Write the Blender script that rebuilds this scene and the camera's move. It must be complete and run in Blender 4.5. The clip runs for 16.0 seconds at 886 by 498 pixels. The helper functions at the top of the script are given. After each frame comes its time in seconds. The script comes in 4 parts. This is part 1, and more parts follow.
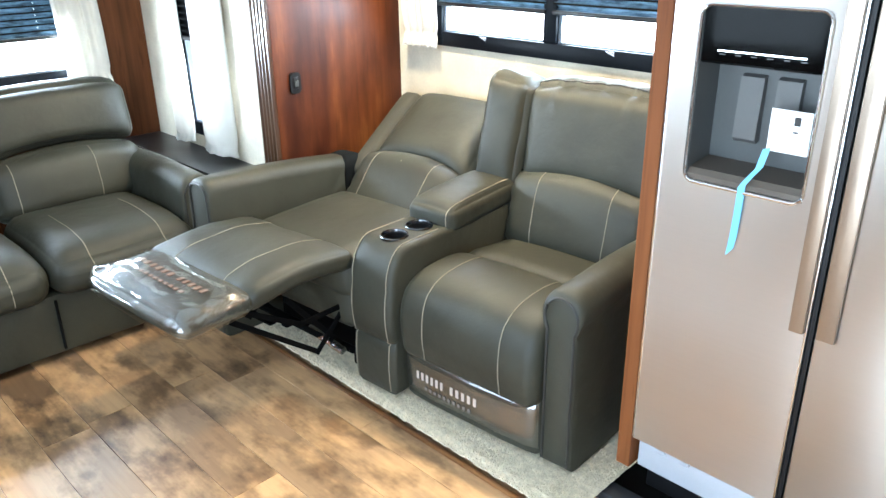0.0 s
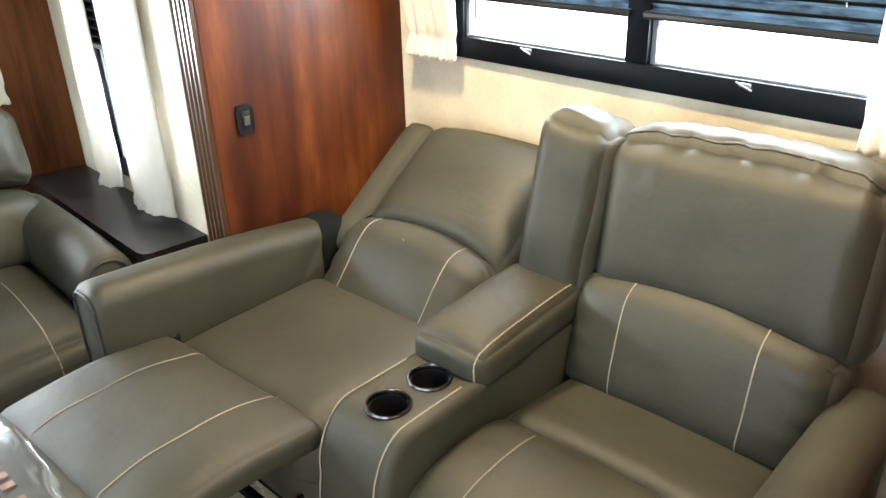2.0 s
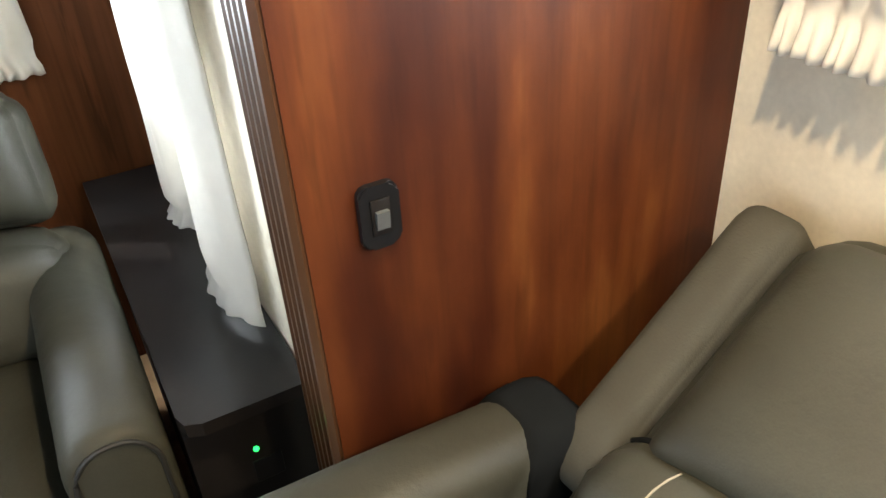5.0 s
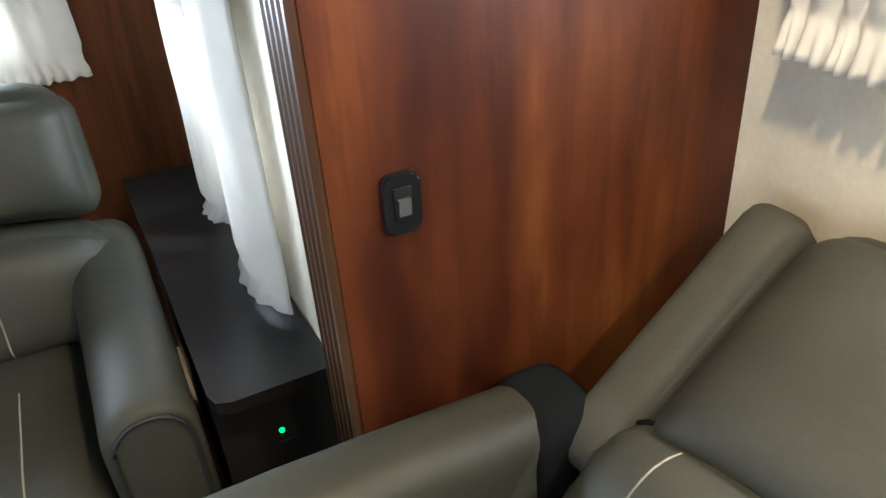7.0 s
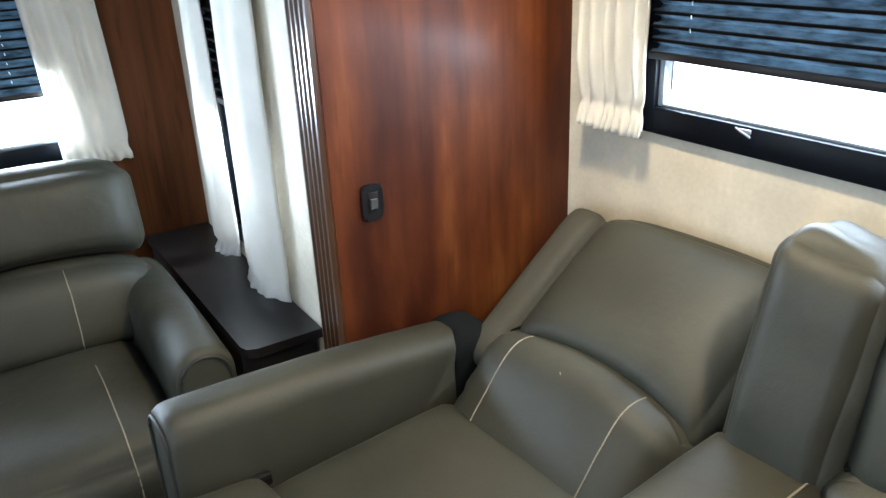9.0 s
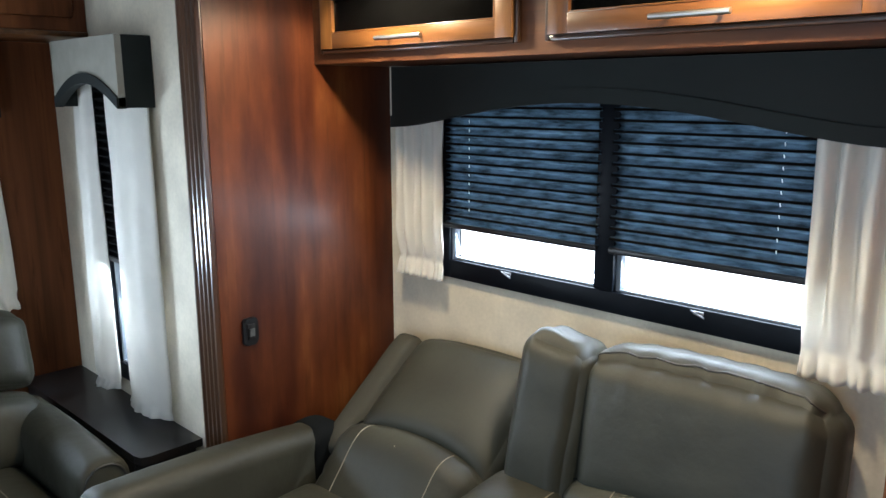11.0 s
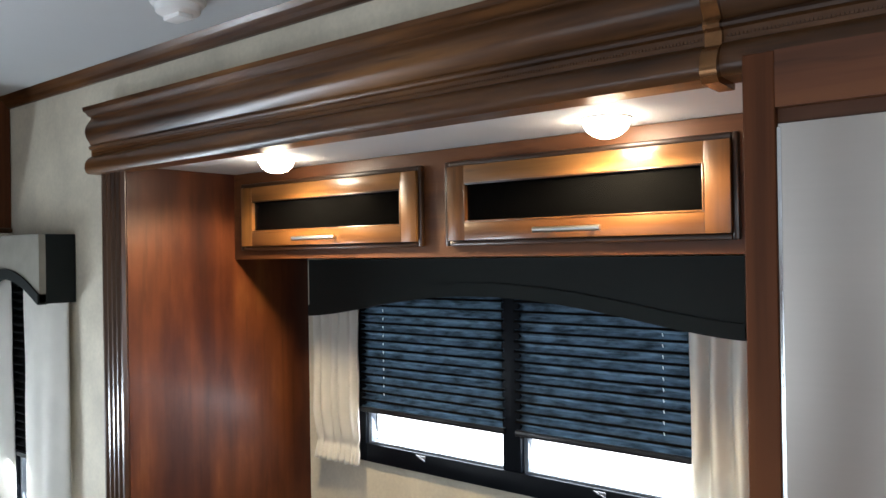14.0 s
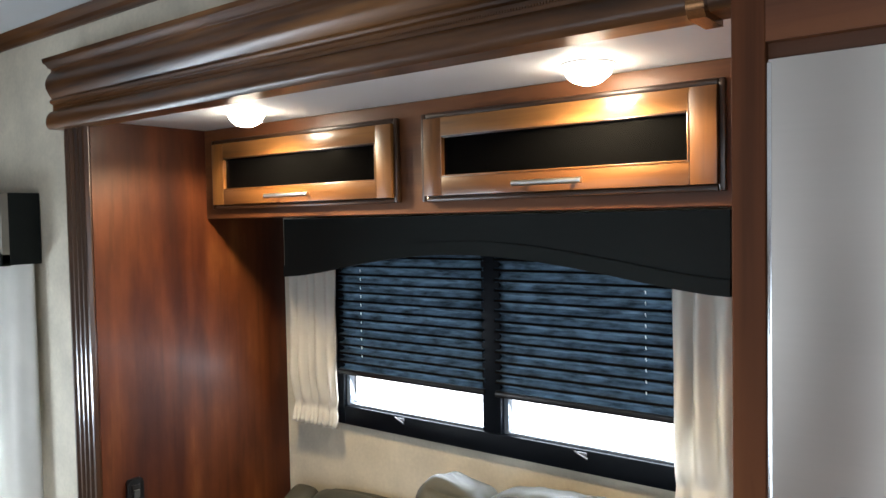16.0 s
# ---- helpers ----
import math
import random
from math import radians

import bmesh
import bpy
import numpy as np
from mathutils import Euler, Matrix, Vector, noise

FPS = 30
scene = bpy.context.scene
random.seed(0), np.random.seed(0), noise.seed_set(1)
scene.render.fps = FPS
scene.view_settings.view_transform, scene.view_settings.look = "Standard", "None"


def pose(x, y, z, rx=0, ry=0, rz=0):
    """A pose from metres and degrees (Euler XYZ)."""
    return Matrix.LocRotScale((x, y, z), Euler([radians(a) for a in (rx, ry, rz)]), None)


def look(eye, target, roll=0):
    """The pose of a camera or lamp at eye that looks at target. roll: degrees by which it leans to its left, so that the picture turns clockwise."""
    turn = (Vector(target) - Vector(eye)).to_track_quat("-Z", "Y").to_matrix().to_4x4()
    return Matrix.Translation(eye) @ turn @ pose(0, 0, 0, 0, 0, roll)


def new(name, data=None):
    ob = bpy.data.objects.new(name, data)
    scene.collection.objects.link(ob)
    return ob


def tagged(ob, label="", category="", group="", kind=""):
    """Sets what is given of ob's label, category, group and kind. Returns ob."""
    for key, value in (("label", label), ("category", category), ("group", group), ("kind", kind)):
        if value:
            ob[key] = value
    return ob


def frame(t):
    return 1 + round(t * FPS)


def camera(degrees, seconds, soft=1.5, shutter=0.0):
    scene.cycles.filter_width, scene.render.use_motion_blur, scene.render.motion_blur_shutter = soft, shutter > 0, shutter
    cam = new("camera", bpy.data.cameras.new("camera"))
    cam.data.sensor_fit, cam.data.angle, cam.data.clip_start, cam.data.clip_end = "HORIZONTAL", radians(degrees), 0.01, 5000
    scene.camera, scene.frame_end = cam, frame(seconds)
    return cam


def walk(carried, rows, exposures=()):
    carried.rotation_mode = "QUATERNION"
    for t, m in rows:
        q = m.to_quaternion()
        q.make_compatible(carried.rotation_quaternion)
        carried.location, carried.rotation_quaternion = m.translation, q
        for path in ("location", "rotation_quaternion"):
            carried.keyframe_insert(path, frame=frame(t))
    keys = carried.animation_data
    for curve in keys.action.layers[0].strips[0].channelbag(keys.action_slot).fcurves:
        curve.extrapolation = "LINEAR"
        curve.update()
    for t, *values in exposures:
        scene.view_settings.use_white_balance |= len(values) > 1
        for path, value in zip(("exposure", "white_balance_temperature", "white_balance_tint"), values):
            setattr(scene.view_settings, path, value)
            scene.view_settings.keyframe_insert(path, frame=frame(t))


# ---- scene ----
cam = camera(60.09, 16.0)
PATH = [
    (0, (2.609, -2.299, 1.489), (1.290, -1.011, 0.713), -0.8),
    (0.5, (2.477, -2.062, 1.480), (1.172, -0.775, 0.681), -0.8),
    (1, (2.316, -1.880, 1.476), (1.002, -0.616, 0.653), -0.1),
    (1.5, (2.060, -1.691, 1.469), (0.736, -0.449, 0.629), -0.5),
    (2, (1.823, -1.551, 1.474), (0.501, -0.320, 0.615), -1.7),
    (2.5, (1.609, -1.350, 1.470), (0.229, -0.184, 0.613), -2.8),
    (3, (1.440, -1.185, 1.454), (-0.021, -0.084, 0.646), -2.4),
    (3.5, (1.257, -1.052, 1.416), (-0.244, -0.039, 0.580), -2.0),
    (4, (1.017, -0.953, 1.408), (-0.475, -0.010, 0.467), -2.7),
    (4.5, (0.825, -0.896, 1.374), (-0.655, -0.011, 0.362), -2.2),
    (5, (0.708, -0.851, 1.360), (-0.783, -0.080, 0.272), -3.9),
    (7.5, (0.837, -0.895, 1.369), (-0.722, -0.181, 0.340), -3.9),
    (8, (1.057, -1.005, 1.384), (-0.529, -0.227, 0.445), -3.1),
    (10.3, (1.700, -1.565, 1.559), (0.258, -0.302, 0.989), -1.6),
    (10.5, (1.756, -1.612, 1.550), (0.339, -0.298, 1.036), -1.0),
    (11, (1.899, -1.710, 1.602), (0.534, -0.304, 1.202), -0.2),
    (11.5, (1.984, -1.763, 1.646), (0.664, -0.281, 1.399), 0.2),
    (12, (1.999, -1.778, 1.669), (0.757, -0.217, 1.528), 0.2),
    (12.5, (2.007, -1.773, 1.683), (0.787, -0.189, 1.623), -0.4),
    (13, (2.012, -1.771, 1.691), (0.779, -0.196, 1.675), -0.6),
    (13.5, (2.012, -1.778, 1.694), (0.763, -0.216, 1.704), -0.9),
    (14, (2.008, -1.772, 1.696), (0.762, -0.208, 1.705), -0.9),
    (14.5, (2.006, -1.765, 1.695), (0.753, -0.207, 1.703), -0.9),
    (15, (1.997, -1.758, 1.690), (0.763, -0.183, 1.693), -0.8),
    (15.5, (1.995, -1.732, 1.683), (0.770, -0.151, 1.656), -0.9),
    (16, (1.986, -1.709, 1.671), (0.768, -0.125, 1.592), -1.1),
]
LIGHT = [(0, 1.38, 5550, 4), (1, 1.18, 6100, 4), (2, 1.05, 6450, 6), (2.5, 1.16, 6200, 6), (3, 1.02, 6250, 6), (4, .92, 6250, 8), (5, .72, 6400, 9), (7.5, .38, 5650, 7), (8.2, .5, 5550, 6), (10.3, .15, 5550, 6), (11.5, -.3, 5750, 8), (13, -.36, 6100, 10), (16, -.4, 6100, 10)]
walk(cam, [(t, look(eye, target, roll)) for t, eye, target, roll in PATH], LIGHT)

# ---- light ----
world = bpy.data.worlds.new("sky_world")
scene.world = world
world.use_nodes = True
wn = world.node_tree
sky = wn.nodes.new("ShaderNodeTexSky")
sky.sky_type, sky.sun_disc = "NISHITA", False
sky.sun_elevation, sky.sun_rotation = radians(48), radians(20)
wn.links.new(sky.outputs[0], wn.nodes["Background"].inputs[0])
wn.nodes["Background"].inputs[1].default_value = 0.12


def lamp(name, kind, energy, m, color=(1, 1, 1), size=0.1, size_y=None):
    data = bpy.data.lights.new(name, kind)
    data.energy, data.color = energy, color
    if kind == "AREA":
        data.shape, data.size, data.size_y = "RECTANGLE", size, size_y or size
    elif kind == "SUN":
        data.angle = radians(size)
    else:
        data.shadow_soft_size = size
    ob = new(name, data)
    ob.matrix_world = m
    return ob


lamp("sun", "SUN", 2.5, look((6, 9, 12), (0, 0, 0)), (1.0, 0.96, 0.9), 0.5)
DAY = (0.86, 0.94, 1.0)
# Added lamp in an unseen floor-high gap, standing in for dinette window light.
lamp("far_gap_fill", "AREA", 33, look((2.32, -3.02, 0.98), (2.32, 0, 0.98)), DAY, 1.28, 1.85)
# Added fill lamp out of view, in the extra window across the aisle.
lamp("added_aisle_fill", "AREA", 10, look((0.61, -3.02, 1.30), (0.75, 0, 0.6)), DAY, 1.3, 0.85)
lamp("window_light_slide", "AREA", 8, look((0.84, 0.012, 1.14), (0.84, -1, 0.75)), DAY, 1.1, 0.075)
lamp("window_light_side", "AREA", 3.5, look((-0.66, -0.615, 0.86), (-0.66, -1.6, 0.5)), DAY, 0.22, 0.36)
lamp("window_light_rear", "AREA", 46, look((-1.13, -1.75, 1.0), (1, -1.75, 0.7)), DAY, 1.5, 0.24)
WARM = (1.0, 0.76, 0.46)
for lx, ly in ((0.414, -0.468), (1.338, -0.420)):
    bulb = lamp("puck_bulb", "SPOT", 40.0, pose(lx, ly, 1.900), WARM, 0.03)
    bulb.data.spot_size, bulb.data.spot_blend = radians(168), 0.25

# ---- materials ----
def base_nodes(name, rough=0.5, metal=0.0, spec=0.5, coat=0.0):
    m = bpy.data.materials.new(name)
    m.use_nodes = True
    b = m.node_tree.nodes["Principled BSDF"]
    b.inputs["Roughness"].default_value, b.inputs["Metallic"].default_value = rough, metal
    b.inputs["Specular IOR Level"].default_value, b.inputs["Coat Weight"].default_value = spec, coat
    b.inputs["Coat Roughness"].default_value = 0.18
    return m, m.node_tree, b


def noise_at(nt, scale, detail=4, stretch=(1, 1, 1)):
    co, mp, nz = nt.nodes.new("ShaderNodeTexCoord"), nt.nodes.new("ShaderNodeMapping"), nt.nodes.new("ShaderNodeTexNoise")
    mp.inputs["Scale"].default_value = stretch
    nz.inputs["Scale"].default_value, nz.inputs["Detail"].default_value = scale, detail
    nt.links.new(co.outputs["Object"], mp.inputs[0])
    nt.links.new(mp.outputs[0], nz.inputs["Vector"])
    return nz.outputs["Fac"]


def ramp(nt, fac, stops):
    r = nt.nodes.new("ShaderNodeValToRGB")
    while len(r.color_ramp.elements) < len(stops):
        r.color_ramp.elements.new(0.5)
    for e, (p, c) in zip(r.color_ramp.elements, stops):
        e.position, e.color = p, (*c, 1)
    nt.links.new(fac, r.inputs[0])
    return r.outputs[0]


def mixed(nt, fac, a, b, kind="MIX"):
    n = nt.nodes.new("ShaderNodeMix")
    n.data_type, n.blend_type = "RGBA", kind
    for sock, v in ((n.inputs[0], fac), (n.inputs[6], a), (n.inputs[7], b)):
        if isinstance(v, (int, float)):
            sock.default_value = v
        elif isinstance(v, tuple):
            sock.default_value = (*v, 1)
        else:
            nt.links.new(v, sock)
    return n.outputs[2]


def relief(nt, b, fac, strength, distance=0.002):
    bp = nt.nodes.new("ShaderNodeBump")
    bp.inputs["Strength"].default_value, bp.inputs["Distance"].default_value = strength, distance
    nt.links.new(fac, bp.inputs["Height"])
    nt.links.new(bp.outputs[0], b.inputs["Normal"])


def surface(name, col, rough=0.5, metal=0.0, var=0.12, scale=6, fine=180, bump=0.15, stretch=(1, 1, 1), spec=0.5, coat=0.0, dist=0.001):
    """A plain surface with broad mottling, fine grain and relief."""
    m, nt, b = base_nodes(name, rough, metal, spec, coat)
    big, small = noise_at(nt, scale, 4, stretch), noise_at(nt, fine, 3, stretch)
    lo, hi = tuple(c * (1 - var) for c in col), tuple(min(1, c * (1 + var)) for c in col)
    c1 = ramp(nt, big, [(0.3, lo), (0.7, hi)])
    c2 = ramp(nt, small, [(0.3, (1 - var * 0.6,) * 3), (0.7, (1, 1, 1))])
    nt.links.new(mixed(nt, 1.0, c1, c2, "MULTIPLY"), b.inputs["Base Color"])
    rr = nt.nodes.new("ShaderNodeMapRange")
    rr.inputs["To Min"].default_value, rr.inputs["To Max"].default_value = max(0.02, rough - 0.08), min(1, rough + 0.08)
    nt.links.new(big, rr.inputs["Value"])
    nt.links.new(rr.outputs[0], b.inputs["Roughness"])
    if bump:
        relief(nt, b, small, bump, dist)
    return m


def timber(name, stops, along="z", band=5.0, rough=0.3, coat=0.35, fleck=0.7, spec=0.5, streak=0.5, mottle=0.0):
    """Wood with broad boards of tone and fine grain running along one axis."""
    m, nt, b = base_nodes(name, rough, 0, spec, coat)
    long_ = {"x": (0.12, 1, 1), "y": (1, 0.12, 1), "z": (1, 1, 0.07)}[along]
    fine_ = {"x": (0.03, 1, 1), "y": (1, 0.03, 1), "z": (1, 1, 0.025)}[along]
    broad, grain = noise_at(nt, band, 3, long_), noise_at(nt, 75, 5, fine_)
    mid = noise_at(nt, band * 5, 4, long_)
    tone = mixed(nt, 0.25, broad, mid)
    if mottle:
        tone = mixed(nt, mottle, tone, noise_at(nt, 9, 5, {"x": (0.3, 1, 1), "y": (1, 0.3, 1), "z": (1, 1, 0.3)}[along]))
    c = ramp(nt, tone, stops)
    g = ramp(nt, grain, [(0.30, (0.55, 0.50, 0.46)), (0.50, (1, 1, 1))])
    fl = ramp(nt, noise_at(nt, 34, 3, {"x": (0.1, 1, 1), "y": (1, 0.1, 1), "z": (1, 1, 0.1)}[along]), [(0.30, (0.42, 0.36, 0.33)), (0.38, (1, 1, 1))])
    nt.links.new(mixed(nt, fleck, mixed(nt, streak, c, g, "MULTIPLY"), fl, "MULTIPLY"), b.inputs["Base Color"])
    relief(nt, b, grain, 0.08, 0.0006)
    return m


LEATHER = surface("grey_leather", (0.0360, 0.0355, 0.0250), 0.54, var=0.22, scale=5, fine=420, bump=0.35, dist=0.0006, spec=0.34)
lnt = LEATHER.node_tree
soft = lnt.nodes.new("ShaderNodeBump")
soft.inputs["Strength"].default_value, soft.inputs["Distance"].default_value = 0.5, 0.007
lnt.links.new(noise_at(lnt, 13, 5), soft.inputs["Height"])
lnt.links.new(soft.outputs[0], [n for n in lnt.nodes if n.type == "BUMP" and n is not soft][0].inputs["Normal"])
WINGCLOTH = surface("matt_taupe_leather", (0.052, 0.049, 0.037), 0.75, var=0.15, scale=8, fine=300, bump=0.4, spec=0.2)
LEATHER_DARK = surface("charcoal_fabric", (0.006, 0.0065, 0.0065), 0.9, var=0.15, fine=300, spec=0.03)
PIPING = surface("dark_leather_piping", (0.020, 0.020, 0.018), 0.5, var=0.12, fine=420)
THREAD = surface("beige_thread", (0.25, 0.222, 0.165), 0.8, fine=700, bump=0.4)
CHERRY = timber("cherry_panel", [(0.38, (0.018, 0.0038, 0.0015)), (0.47, (0.045, 0.0098, 0.0031)), (0.56, (0.092, 0.0245, 0.0063)), (0.65, (0.180, 0.062, 0.0155))], "z", 2.6, 0.46, 0.05, 0.36, 0.26, 0.34, 0.36)
CHERRY_DARK = timber("dark_cherry_panel", [(0.36, (0.060, 0.0195, 0.0070)), (0.5, (0.120, 0.040, 0.0135)), (0.64, (0.185, 0.066, 0.021))], "z", 5, 0.58, 0.0, 0.6, 0.14)
CHERRY_FACE = timber("cherry_face_rail", [(0.36, (0.060, 0.0195, 0.0070)), (0.5, (0.120, 0.040, 0.0135)), (0.64, (0.185, 0.066, 0.021))], "x", 5, 0.45, 0.05, 0.6, 0.3)
CHERRY_X = timber("cherry_rail", [(0.36, (0.048, 0.0160, 0.0054)), (0.5, (0.090, 0.031, 0.0095)), (0.64, (0.140, 0.051, 0.0155))], "x", 6, 0.45, 0.05, 0.6, 0.3)
TRIM_Z = timber("walnut_post", [(0.3, (0.045, 0.020, 0.009)), (0.7, (0.10, 0.044, 0.018))], "z", 6, 0.32, 0.4)
TRIM_X = timber("walnut_crown", [(0.36, (0.034, 0.0135, 0.0045)), (0.5, (0.104, 0.0430, 0.0135)), (0.64, (0.215, 0.096, 0.029))], "x", 9, 0.34, 0.22, 0.8, 0.35, 0.8)
DOORWOOD = timber("maple_door_wood", [(0.34, (0.060, 0.0225, 0.0060)), (0.5, (0.125, 0.051, 0.0125)), (0.66, (0.215, 0.096, 0.024))], "x", 8, 0.32, 0.32, 0.6, 0.35)
DOORWOOD.node_tree.nodes["Principled BSDF"].inputs["Coat Roughness"].default_value = 0.11
DOORWOOD_Z = timber("maple_stile_wood", [(0.34, (0.055, 0.0200, 0.0052)), (0.5, (0.112, 0.045, 0.0110)), (0.66, (0.19, 0.084, 0.021))], "z", 8, 0.34, 0.28, 0.6, 0.35)
GLAZED = timber("dark_glazed_edge", [(0.34, (0.014, 0.0062, 0.0028)), (0.66, (0.045, 0.019, 0.007))], "x", 9, 0.34, 0.25, 0.5, 0.35)
WALL = surface("cream_wallboard", (0.61, 0.55, 0.43), 0.75, var=0.15, scale=6, fine=90, bump=0.1)
WHITE = surface("white_ceiling_board", (0.60, 0.62, 0.635), 0.7, var=0.03, scale=3, fine=150, bump=0.08)
BLACK = surface("black_plastic", (0.007, 0.007, 0.008), 0.38, var=0.2, fine=250, bump=0.1, spec=0.3)
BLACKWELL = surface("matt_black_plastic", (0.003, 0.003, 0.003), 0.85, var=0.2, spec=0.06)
DARKCHROME = surface("dark_chrome", (0.12, 0.12, 0.125), 0.22, 1.0, var=0.05, bump=0)
BLACKLAM = surface("black_laminate", (0.011, 0.0095, 0.009), 0.34, var=0.25, fine=160, bump=0.05, spec=0.32)
FRAMEBLK = surface("black_window_aluminium", (0.0032, 0.0046, 0.0075), 0.42, 0.0, var=0.2, fine=300, bump=0.05, spec=0.1)
CHROME = surface("bright_metal", (0.80, 0.80, 0.80), 0.2, 1.0, var=0.05, fine=300, bump=0.02)
NICKEL = surface("brushed_nickel", (0.62, 0.60, 0.57), 0.32, 1.0, var=0.08, fine=300, bump=0.03, stretch=(0.05, 1, 1))
LATCH = surface("grey_latch_plastic", (0.16, 0.17, 0.19), 0.45, var=0.1)
STEEL = surface("brushed_steel", (0.56, 0.52, 0.475), 0.32, 1.0, var=0.03, scale=2.5, fine=160, bump=0.0, stretch=(0.02, 1, 1))
snt = STEEL.node_tree
brush = snt.nodes.new("ShaderNodeCombineXYZ")
brush.inputs[2].default_value = 1.0
snt.links.new(brush.outputs[0], snt.nodes["Principled BSDF"].inputs["Tangent"])
snt.nodes["Principled BSDF"].inputs["Anisotropic"].default_value = 0.85
STEEL_GRIP = surface("satin_bronze_grip", (0.36, 0.295, 0.235), 0.34, 0.9, var=0.06, scale=3, fine=140, bump=0.02)
GILT = surface("gilded_clip", (0.24, 0.118, 0.048), 0.24, 0.75, var=0.18, scale=30, fine=200, bump=0.05)
SASH = surface("grey_sash", (0.20, 0.23, 0.27), 0.4, 0.2, var=0.1)
KICK = surface("pale_grey_enamel", (0.42, 0.44, 0.48), 0.45, var=0.06)
TRAY = surface("bronze_tray_plastic", (0.085, 0.068, 0.052), 0.42, var=0.1)
STEEL_DARK = surface("dark_grey_trim", (0.09, 0.09, 0.09), 0.4, 0.3, var=0.1)
GREYPLASTIC = surface("grey_dispenser_plastic", (0.070, 0.074, 0.074), 0.45, var=0.08, fine=200, bump=0.05)
PADDLE = surface("satin_grey_paddle", (0.095, 0.094, 0.092), 0.4, 0.1, var=0.06)
TAPE = surface("blue_tape", (0.20, 0.52, 0.80), 0.6, var=0.06, fine=300, bump=0.2)
PAPER = surface("white_paper", (0.85, 0.85, 0.84), 0.8, var=0.02, fine=300, bump=0.05)
INK = surface("black_ink", (0.03, 0.03, 0.03), 0.8, var=0.1)
DIMPRINT = surface("faint_print", (0.16, 0.14, 0.13), 0.5, var=0.05)
COPPERPRINT = surface("copper_print", (0.20, 0.11, 0.07), 0.5, var=0.1)
PALEPRINT = surface("pale_print", (0.42, 0.37, 0.34), 0.5, var=0.05)
TAUPE = surface("taupe_valance_fabric", (0.25, 0.235, 0.195), 0.9, var=0.1, scale=20, fine=500, bump=0.4)
GREYVAL = surface("grey_valance_vinyl", (0.0128, 0.0156, 0.0144), 0.7, var=0.15, scale=5, fine=350, bump=0.2, spec=0.18)
CARPET = surface("oatmeal_carpet", (0.68, 0.60, 0.44), 0.95, var=0.16, scale=60, fine=260, bump=0.8, dist=0.005)
RUBBER = surface("black_rubber", (0.02, 0.022, 0.026), 0.6, var=0.2)
OUTSIDE = surface("pale_gravel", (0.45, 0.44, 0.42), 0.9, var=0.2, scale=2, fine=40)


def glowing(name, col, strength):
    m, nt, b = base_nodes(name)
    b.inputs["Base Color"].default_value = (*col, 1)
    b.inputs["Emission Color"].default_value, b.inputs["Emission Strength"].default_value = (*col, 1), strength
    return m


LAMPGLOW = glowing("lit_lamp_lens", (1.0, 0.84, 0.62), 95)
GREENLED = glowing("green_led", (0.03, 1.0, 0.12), 2.2)
WHITELED = glowing("white_led", (0.9, 0.95, 1.0), 3)
DAYLIGHT = glowing("bright_overcast_distance", (0.96, 0.98, 1.0), 5)


def clear(name, rough=0.02, tint=(1, 1, 1), ior=1.45):
    m, nt, b = base_nodes(name, rough)
    b.inputs["Transmission Weight"].default_value, b.inputs["IOR"].default_value = 1.0, ior
    b.inputs["Base Color"].default_value = (*tint, 1)
    return m, nt, b


GLASS = clear("window_glass")[0]
DARKGLASS = surface("smoked_glass", (0.0015, 0.0015, 0.0015), 0.06, var=0.1, bump=0, spec=0.1)
FILM, fnt, fb = base_nodes("clear_plastic_film", 0.1)
gl, tp_, fm = fnt.nodes.new("ShaderNodeBsdfGlossy"), fnt.nodes.new("ShaderNodeBsdfTransparent"), fnt.nodes.new("ShaderNodeMixShader")
gl.inputs["Roughness"].default_value = 0.13
fnt.nodes.remove(fb)
relief(fnt, gl, noise_at(fnt, 6, 2, (1, 0.5, 1)), 0.14, 0.02)
fm.inputs[0].default_value = 0.2
fnt.links.new(tp_.outputs[0], fm.inputs[1])
fnt.links.new(gl.outputs[0], fm.inputs[2])
fnt.links.new(fm.outputs[0], fnt.nodes["Material Output"].inputs[0])


def cloth(name, col, share, fine=260, spec=0.2, tone_noise=(9, 0.88, (1, 1, 1))):
    """Thin cloth that lets some light through."""
    m, nt, b = base_nodes(name, 0.9, 0, spec)
    small, big = noise_at(nt, fine, 3), noise_at(nt, tone_noise[0], 4, tone_noise[2])
    c = ramp(nt, big, [(0.3, tuple(x * tone_noise[1] for x in col)), (0.7, col)])
    nt.links.new(c, b.inputs["Base Color"])
    relief(nt, b, small, 0.3, 0.0008)
    tr, mx = nt.nodes.new("ShaderNodeBsdfTranslucent"), nt.nodes.new("ShaderNodeMixShader")
    nt.links.new(c, tr.inputs["Color"])
    mx.inputs[0].default_value = share
    nt.links.new(b.outputs[0], mx.inputs[1])
    nt.links.new(tr.outputs[0], mx.inputs[2])
    nt.links.new(mx.outputs[0], nt.nodes["Material Output"].inputs[0])
    return m


CURTAIN = cloth("ivory_curtain_cloth", (0.78, 0.75, 0.68), 0.3)
# Lit crinkles and backlit patches of the shade are mottled into its colour.
PLEAT = cloth("charcoal_pleated_shade", (0.068, 0.110, 0.155), 0.5, 140, 0.2, (48, 0.16, (0.4, 1, 1.1)))


